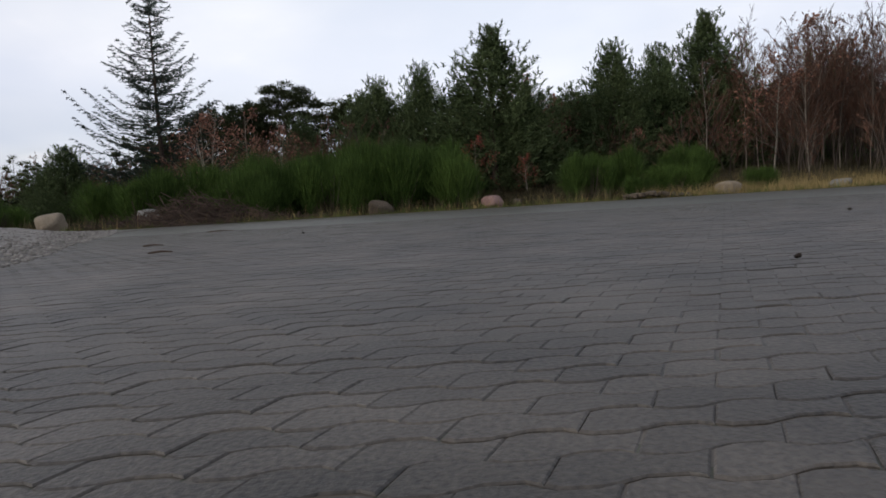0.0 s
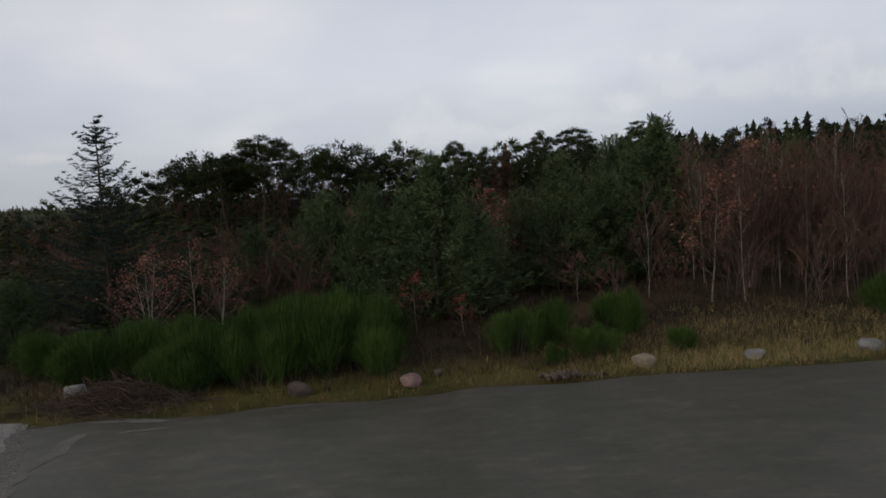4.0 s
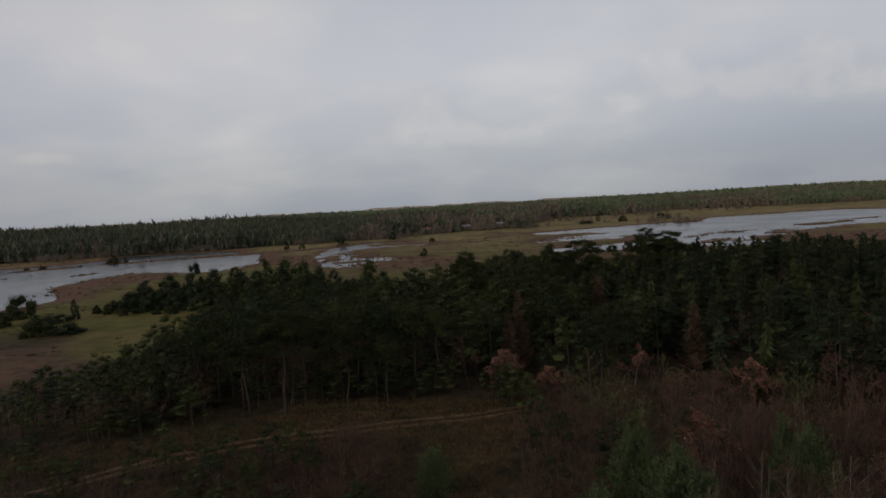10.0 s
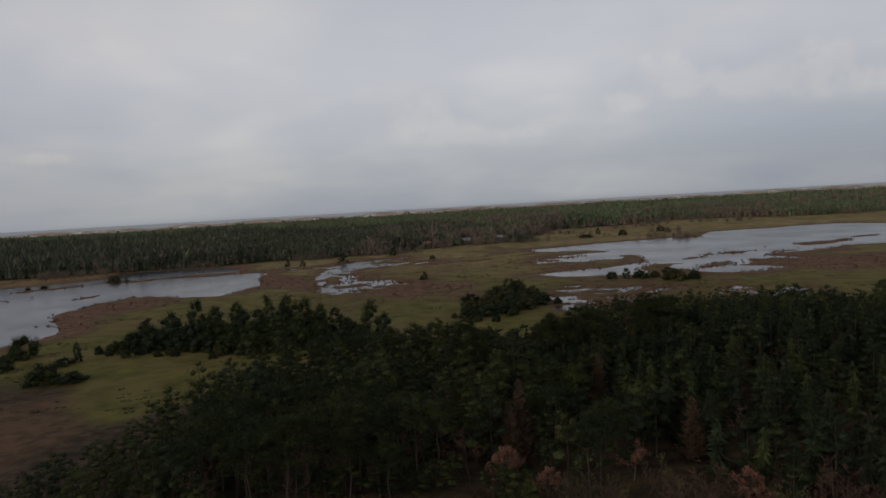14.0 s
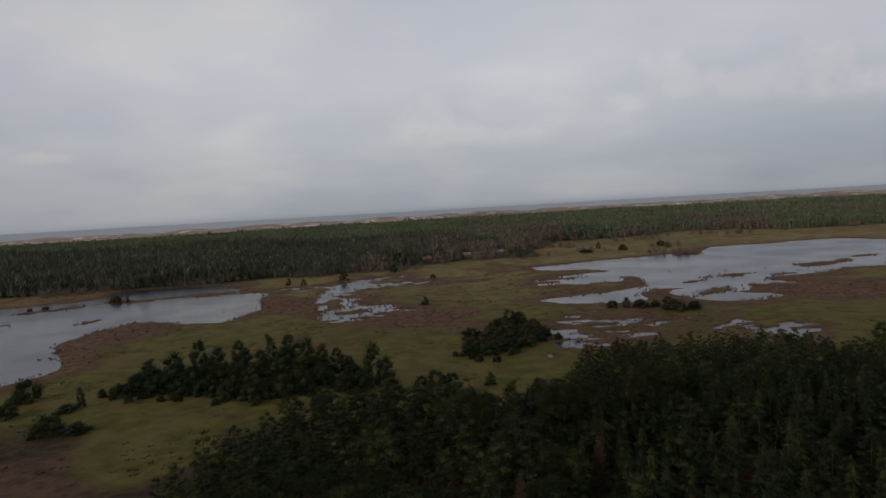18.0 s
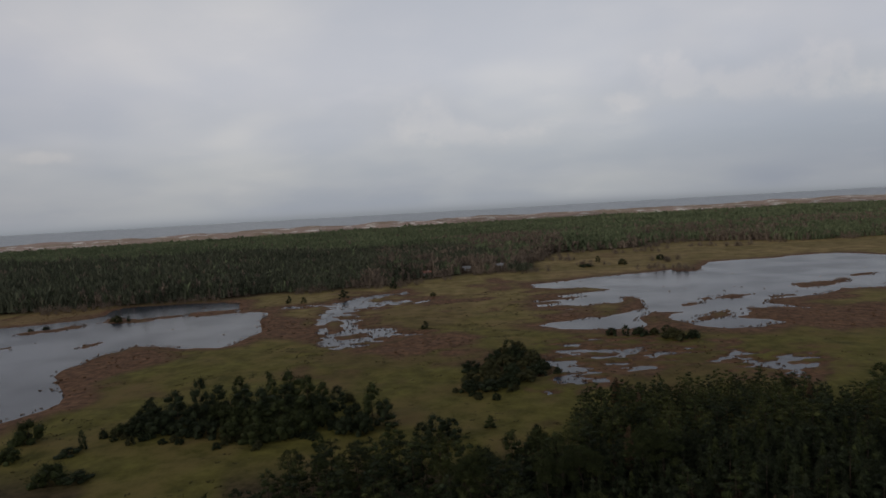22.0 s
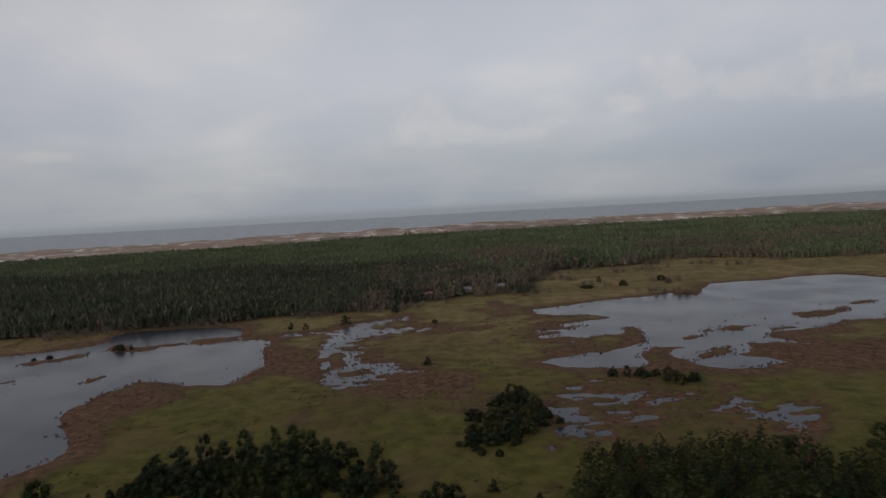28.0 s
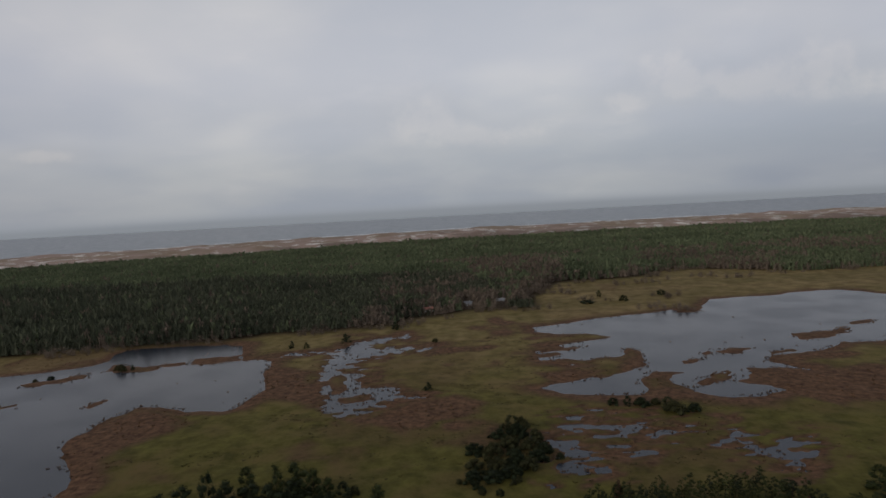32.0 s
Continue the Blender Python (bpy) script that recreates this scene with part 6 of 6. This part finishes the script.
M_ROCK = {"pink": material("pink_granite", (0.13, 0.075, 0.066), (0.32, 0.205, 0.18), 2, 25, 0.85, 0.6, 0.1),
          "tan": material("tan_granite", (0.13, 0.10, 0.07), (0.33, 0.27, 0.20), 2, 25, 0.85, 0.6, 0.1),
          "grey": material("grey_granite", (0.10, 0.096, 0.088), (0.30, 0.29, 0.265), 2, 25, 0.85, 0.6, 0.1),
          "brown": material("mossy_boulder", (0.05, 0.038, 0.028), (0.16, 0.125, 0.09), 2, 25, 0.9, 0.6, 0.1)}
ROCKS = [(-14.6, 24.9, "grey", (0.52, 0.4, 0.40)), (-5.5, 23.9, "brown", (0.46, 0.38, 0.42)), (-1.25, 24.5, "pink", (0.62, 0.42, 0.36)), (8.2, 25.2, "tan", (0.55, 0.42, 0.38)), (12.9, 25.5, "grey", (0.45, 0.36, 0.28)),
         (17.8, 25.8, "grey", (0.5, 0.4, 0.34)), (-17.1, 22.6, "tan", (0.72, 0.48, 0.42)), (-0.2, 25.6, "brown", (0.3, 0.25, 0.2)), (22.9, 26.2, "tan", (0.5, 0.4, 0.34))]
for k, (x, y, c, s) in enumerate(ROCKS):
    ob = tagged(new("boulder", boulder("boulder", np.random.default_rng(k), s, M_ROCK[c])), c + " granite boulder on the verge of the yard", "boulder", "boulders along the yard")
    ob.matrix_basis = pose(x, y, max(float(ground_z(x, y)), -0.05) + s[2] * 0.42 + (0.18 if x < -14 else 0), 0, 0, k * 40)

# gravel that spills over the west side of the yard
M_GRAVEL = material("gravel", (0.12, 0.11, 0.10), (0.31, 0.285, 0.26), 1.5, 45, 0.9, 0.8, 0.3, True, dist=0.02)


def gravel_side(y):
    """How far west the gravel begins."""
    return np.interp(y, [-20, 3, 6, 13.7, 17, 21, 24], [-5.9, -6.7, -7.7, -10.8, -12.4, -14.2, -15.5]) + 0.5 * (vnoise(y, y * 0, 1.7, 12) - 0.5)


ys_, us_ = np.arange(-20, 23.6, 0.3), np.linspace(0, 1, 34) ** 1.6
Y2, U2 = np.meshgrid(ys_, us_, indexing="ij")
X2 = gravel_side(Y2) - U2 * 26
off = gravel_side(Y2) - X2
Z2 = -0.02 + 0.30 * smooth(0.0, 3.5, off) * (0.5 + rough_noise(X2, Y2, 2.4, 14)) * np.clip((23.6 - Y2) / 5, 0, 1) + 0.05 * (rough_noise(X2, Y2, 0.5, 15) - 0.3) * smooth(0, 0.4, off)
n2_ = len(us_)
a = (np.arange(len(ys_) - 1)[:, None] * n2_ + np.arange(n2_ - 1)[None]).ravel()
tagged(new("gravel_bank", mesh_np("gravel_bank", np.stack([X2, Y2, Z2], 2).reshape(-1, 3), np.stack([a, a + n2_, a + n2_ + 1, a + 1], 1), M_GRAVEL, True)), "low bank of pale gravel beside the paving", "gravel", "", "structure")
r = np.random.default_rng(81)
bm = bmesh.new(); bmesh.ops.create_icosphere(bm, subdivisions=1, radius=1)
pebv = np.array([v.co[:] for v in bm.verts]); pebf = np.array([[v.index for v in f.verts] for f in bm.faces]); bm.free()
n = 2600
yy = r.uniform(3, 22, n); oo = r.exponential(1.1, n) - 0.35
xx = gravel_side(yy) - oo
zz = np.where(oo > 0, 0.28 * smooth(0.0, 3.5, oo) * (0.5 + rough_noise(xx, yy, 2.4, 14)) * np.clip((23.6 - yy) / 5, 0, 1), 0) + 0.005
sz = r.uniform(0.010, 0.035, n)[:, None] * np.array([1.2, 0.9, 0.6])
scatter("gravel_stones", [((pebv, pebf), np.stack([xx, yy, zz], 1), r.uniform(0, 6, n), sz)], M_GRAVEL, "loose pale pebbles on the gravel bank", "gravel")
# thin wash of sand along the far edge of the paving
M_SAND = material("washed_sand", (0.095, 0.086, 0.072), (0.20, 0.18, 0.158), 1.2, 30, 0.95, 0.4, 0.1)
for x0, x1, w in ((-13.0, -9.6, 0.40), (-8.0, -3.2, 0.16), (-11.4, -9.6, 0.6)):
    t = np.linspace(0, 1, 26)
    x = x0 + (x1 - x0) * t
    d = 0.18 if w < 0.7 else 1.0
    mid = EDGE(x) - d - 0.18 * rough_noise(x, x * 0, 0.9, x0)
    wid = w * np.sin(np.pi * t) ** 0.6 * (0.15 + 0.85 * rough_noise(x, x * 0 + 5, 0.7, x1))
    v = np.concatenate([np.stack([x, mid - wid / 2, np.full(26, 0.002)], 1), np.stack([x, mid + wid / 2, np.full(26, 0.003)], 1)])
    q = np.arange(25)
    tagged(new("sand_patch", mesh_np("sand_patch", v, np.stack([q, q + 1, q + 27, q + 26], 1), M_SAND)), "thin pale wash of sand on the paving's edge", "sand", "sand along the yard", "structure")

for x0, y0, x1, y1, w in ((-11.9, 15.6, -12.2, 18.6, 0.9), (-12.3, 17.8, -12.1, 20.9, 1.1), (-10.9, 20.6, -9.3, 21.0, 0.5)):
    t = np.linspace(0, 1, 40)
    x, y = x0 + (x1 - x0) * t, y0 + (y1 - y0) * t
    along = np.array([x1 - x0, y1 - y0]) / math.hypot(x1 - x0, y1 - y0)
    wob = 1.1 * w * (rough_noise(x, y, 0.6, x0) - 0.5)
    wid = w * np.sin(np.pi * t) ** 0.5 * (0.1 + 0.9 * rough_noise(x, y, 0.45, x1)) / 2
    lo = np.stack([x - along[1] * (wob - wid), y + along[0] * (wob - wid), np.full(40, 0.006)], 1)
    hi = np.stack([x - along[1] * (wob + wid), y + along[0] * (wob + wid), np.full(40, 0.007)], 1)
    q = np.arange(39)
    tagged(new("sand_patch", mesh_np("sand_patch", np.concatenate([lo, hi]), np.stack([q, q + 1, q + 41, q + 40], 1), M_SAND)), "thin pale wash of sand on the paving", "sand", "sand along the yard", "structure")

# heap of brushwood
r = np.random.default_rng(77)
g = Geo()
for k in range(1300):
    q = r.normal(size=2)
    c = np.array([-12.4 + q[0] * 1.6, 23.7 + q[1] * 0.6, 0.06 + 1.05 * math.exp(-(q[0] * 0.8) ** 2 - q[1] ** 2) * r.uniform(0.1, 1)])
    a = r.normal() * 1.1; L = r.uniform(0.3, 1.4)
    d = np.array([math.cos(a), math.sin(a) * 0.6, r.normal() * 0.42]) * L / 2
    m = r.normal(size=3) * 0.07
    w = r.uniform(0.005, 0.016)
    g.tube([np.maximum(c - d, [-99, -99, 0.0]), c + m, np.maximum(c + d, [-99, -99, 0.0])], [w, w * 0.9, w * 0.4], 4)
tagged(new("brushwood_heap", g.mesh("brushwood_heap", M_STICK)), "heap of dead brown branches at the yard's edge", "brushwood", "", "stuff")

# grass and heath on the verge
def turf(name, n, x0, x1, y0, y1, mat, length, width, label, keepf):
    r = np.random.default_rng(len(name))
    x, y = r.uniform(x0, x1, n), r.uniform(y0, y1, n)
    k = keepf(x, y, r)
    x, y = x[k], y[k]
    x = np.repeat(x, 5) + r.normal(size=5 * len(x)) * 0.10; y = np.repeat(y, 5) + r.normal(size=5 * len(y)) * 0.10
    g = Geo()
    d = np.stack([r.normal(size=len(x)) * 0.45, r.normal(size=len(x)) * 0.45, np.ones(len(x))], 1)
    g.blades(np.stack([x, y, np.maximum(ground_z(x, y), -0.05) - 0.02], 1), d, length * r.uniform(0.5, 1.5, len(x)), width, r)
    tagged(new(name, g.mesh(name, mat)), label, "grass", "", "stuff")


past = lambda x, y: y - EDGE(x)
turf("dry_grass", 32000, -30, 60, 22, 40, M_GRASS, 0.42, 0.016, "straw-coloured dry grass on the verge", lambda x, y, r: (past(x, y) > 0.25) & ((x > 4.5) | (r.uniform(size=len(x)) < 0.08)) & (past(x, y) < 3 + 7 * r.uniform(size=len(x))))
turf("green_grass", 16000, -30, 60, 21.5, 34, M_GREEN, 0.22, 0.02, "short green grass beside the paving", lambda x, y, r: (past(x, y) > 0.05) & (past(x, y) < 0.6 + 3.5 * r.uniform(size=len(x)) ** 2))
turf("heath_scrub", 26000, -60, 60, 24, 90, M_HEATH, 0.55, 0.04, "low brown heath and dead stalks under the trees", lambda x, y, r: past(x, y) > 1.2 + 1.5 * (x > 8))

# ---- surf off the beach ----
r = np.random.default_rng(33)
g = Geo()
M_FOAM = material("sea_foam", (0.62, 0.63, 0.64), (0.85, 0.86, 0.86), 0.02, 0.2, 0.8, 0, 0.1)
for k in range(260):
    x = r.uniform(-2300, 2300)
    y = float(coast(x)) + r.choice([30, 80, 140]) + r.normal() * 18
    L, w = r.uniform(20, 110), r.uniform(3, 10)
    t = np.linspace(-0.5, 0.5, 7)
    yy = y + (coast(x + t * L) - coast(x)) + r.normal(size=7) * 2
    wid = w * (1 - (2 * t) ** 2) + 0.3
    top = np.stack([x + t * L, yy + wid, np.full(7, -7.2)], 1); bot = np.stack([x + t * L, yy - wid, np.full(7, -7.9)], 1)
    q = np.arange(6)
    g.add(np.concatenate([bot, top]), np.concatenate([np.stack([q, q + 1, q + 8], 1), np.stack([q, q + 8, q + 7], 1)]))
tagged(new("surf", g.mesh("surf", M_FOAM)), "white lines of breaking waves along the beach", "surf", "", "stuff")

# dry grass in the clearing and on the track
r = np.random.default_rng(17)
x, y = r.uniform(-62, 12, 26000), r.uniform(50, 92, 26000)
k = (side(x, y, CLEAR) < 1.5) & (np.abs((y - 80) % 3.4 - 1.7) > 0.35)
x, y = np.repeat(x[k], 3) + r.normal(size=3 * k.sum()) * 0.2, np.repeat(y[k], 3) + r.normal(size=3 * k.sum()) * 0.2
g = Geo()
g.blades(np.stack([x, y, ground_z(x, y) - 0.02], 1), np.stack([r.normal(size=len(x)) * 0.5, r.normal(size=len(x)) * 0.5, np.ones(len(x))], 1), 0.45 * r.uniform(0.5, 1.4, len(x)), 0.06, r)
tagged(new("clearing_grass", g.mesh("clearing_grass", M_SEDGE)), "brown dry grass in the wood's clearing", "grass", "", "stuff")

# sandy wheel ruts through the clearing
M_RUT = material("sandy_track", (0.085, 0.052, 0.028), (0.20, 0.125, 0.068), 0.5, 5, 0.95, 0.5, 0.1, dist=0.05)
for shift in (-0.85, 0.85):
    u = np.linspace(0, 1, 90)
    cx = np.interp(u, [0, 0.2, 0.45, 0.7, 1.0], [-49, -38, -22, -6, 9]) + rough_noise(u * 40, u * 0, 6, 41) * 0.8
    cy = np.interp(u, [0, 0.2, 0.45, 0.7, 1.0], [67, 72, 76.5, 79.5, 83.5]) + shift + rough_noise(u * 40, u * 0 + 9, 8, 42) * 1.2
    wd = 0.28 + 0.35 * rough_noise(u * 60, u * 0, 3, 43 + shift)
    rows_ = [np.stack([cx, cy + k * wd, ground_z(cx, cy + k * wd) + (0.05 if abs(k) < 1 else -0.03)], 1) for k in (-1, -0.6, 0, 0.6, 1)]
    q = (np.arange(4)[:, None] * 90 + np.arange(89)[None]).ravel()
    tagged(new("track", mesh_np("track", np.concatenate(rows_), np.stack([q, q + 1, q + 91, q + 90], 1), M_RUT, True)), "sandy orange-brown wheel rut through the clearing", "track", "ruts of the track", "structure")

# small litter on the paving
def fallen_leaf(x, y, turn, size, mat, label, name="fallen_leaf"):
    bm = bmesh.new()
    rows = []
    for k in range(6):
        u = k / 5
        w = size * 0.42 * math.sin(math.pi * min(1, u * 0.9 + 0.08)) ** 0.8
        rows.append([bm.verts.new((size * (u - 0.5), s * w, 0.006 + size * 0.35 * abs(s) * (0.4 + u) + size * 0.25 * (u - 0.5) ** 2)) for s in (-1, 0, 1)])
    for a, c in zip(rows, rows[1:]):
        for k in range(2):
            bm.faces.new((a[k], c[k], c[k + 1], a[k + 1]))
    bmesh.ops.solidify(bm, geom=bm.faces[:], thickness=0.002)
    me = bpy.data.meshes.new(name)
    bm.to_mesh(me); bm.free()
    me.materials.append(mat)
    ob = tagged(new(name, me), label, "leaf", "litter on the paving")
    ob.matrix_basis = pose(x, y, 0.002, 0, 0, turn)


M_WET_LEAF = material("wet_leaf", (0.02, 0.014, 0.010), (0.06, 0.04, 0.03), 3, 30, 0.6, 0.2, 0.2)
for x, y, t, s in ((-1.62, 2.86, 20, 0.042), (1.1, 6.7, 70, 0.06), (-5.2, 9.0, 140, 0.05)):
    fallen_leaf(x, y, t, s, M_WET_LEAF, "dark curled dead leaf lying on the paving")
r = np.random.default_rng(9)
for x, y, a, L in ((-6.8, 7.8, 0.1, 0.24), (-6.0, 6.2, 0.4, 0.22), (-7.6, 12.5, 0.2, 0.5)):
    g = Geo()
    d = np.array([math.cos(a), math.sin(a), 0]) * L / 2
    c = np.array([x, y, 0.014])
    g.tube([c - d, c + [0, 0.02, 0.01], c + d], [0.010, 0.012, 0.006], 6)
    tagged(new("twig", g.mesh("twig", M_STICK)), "short dead twig lying on the paving", "twig", "twigs on the paving")
# rubble at the verge
n = 90
xx, yy = 4.9 + r.normal(size=n) * 0.55, 24.15 + r.normal(size=n) * 0.2
zz = 0.10 + 0.12 * r.uniform(0, 1, n) - np.abs(xx - 4.9) * 0.08
sz = r.uniform(0.05, 0.15, n)[:, None] * r.uniform(0.6, 1.2, (n, 3))
scatter("rubble", [((pebv * (1 + 0.2 * r.normal(size=(len(pebv), 1))), pebf), np.stack([xx, yy, zz], 1), r.uniform(0, 6, n), sz)], M_ROCK["brown"], "small heap of grey broken stones on the verge", "rubble")
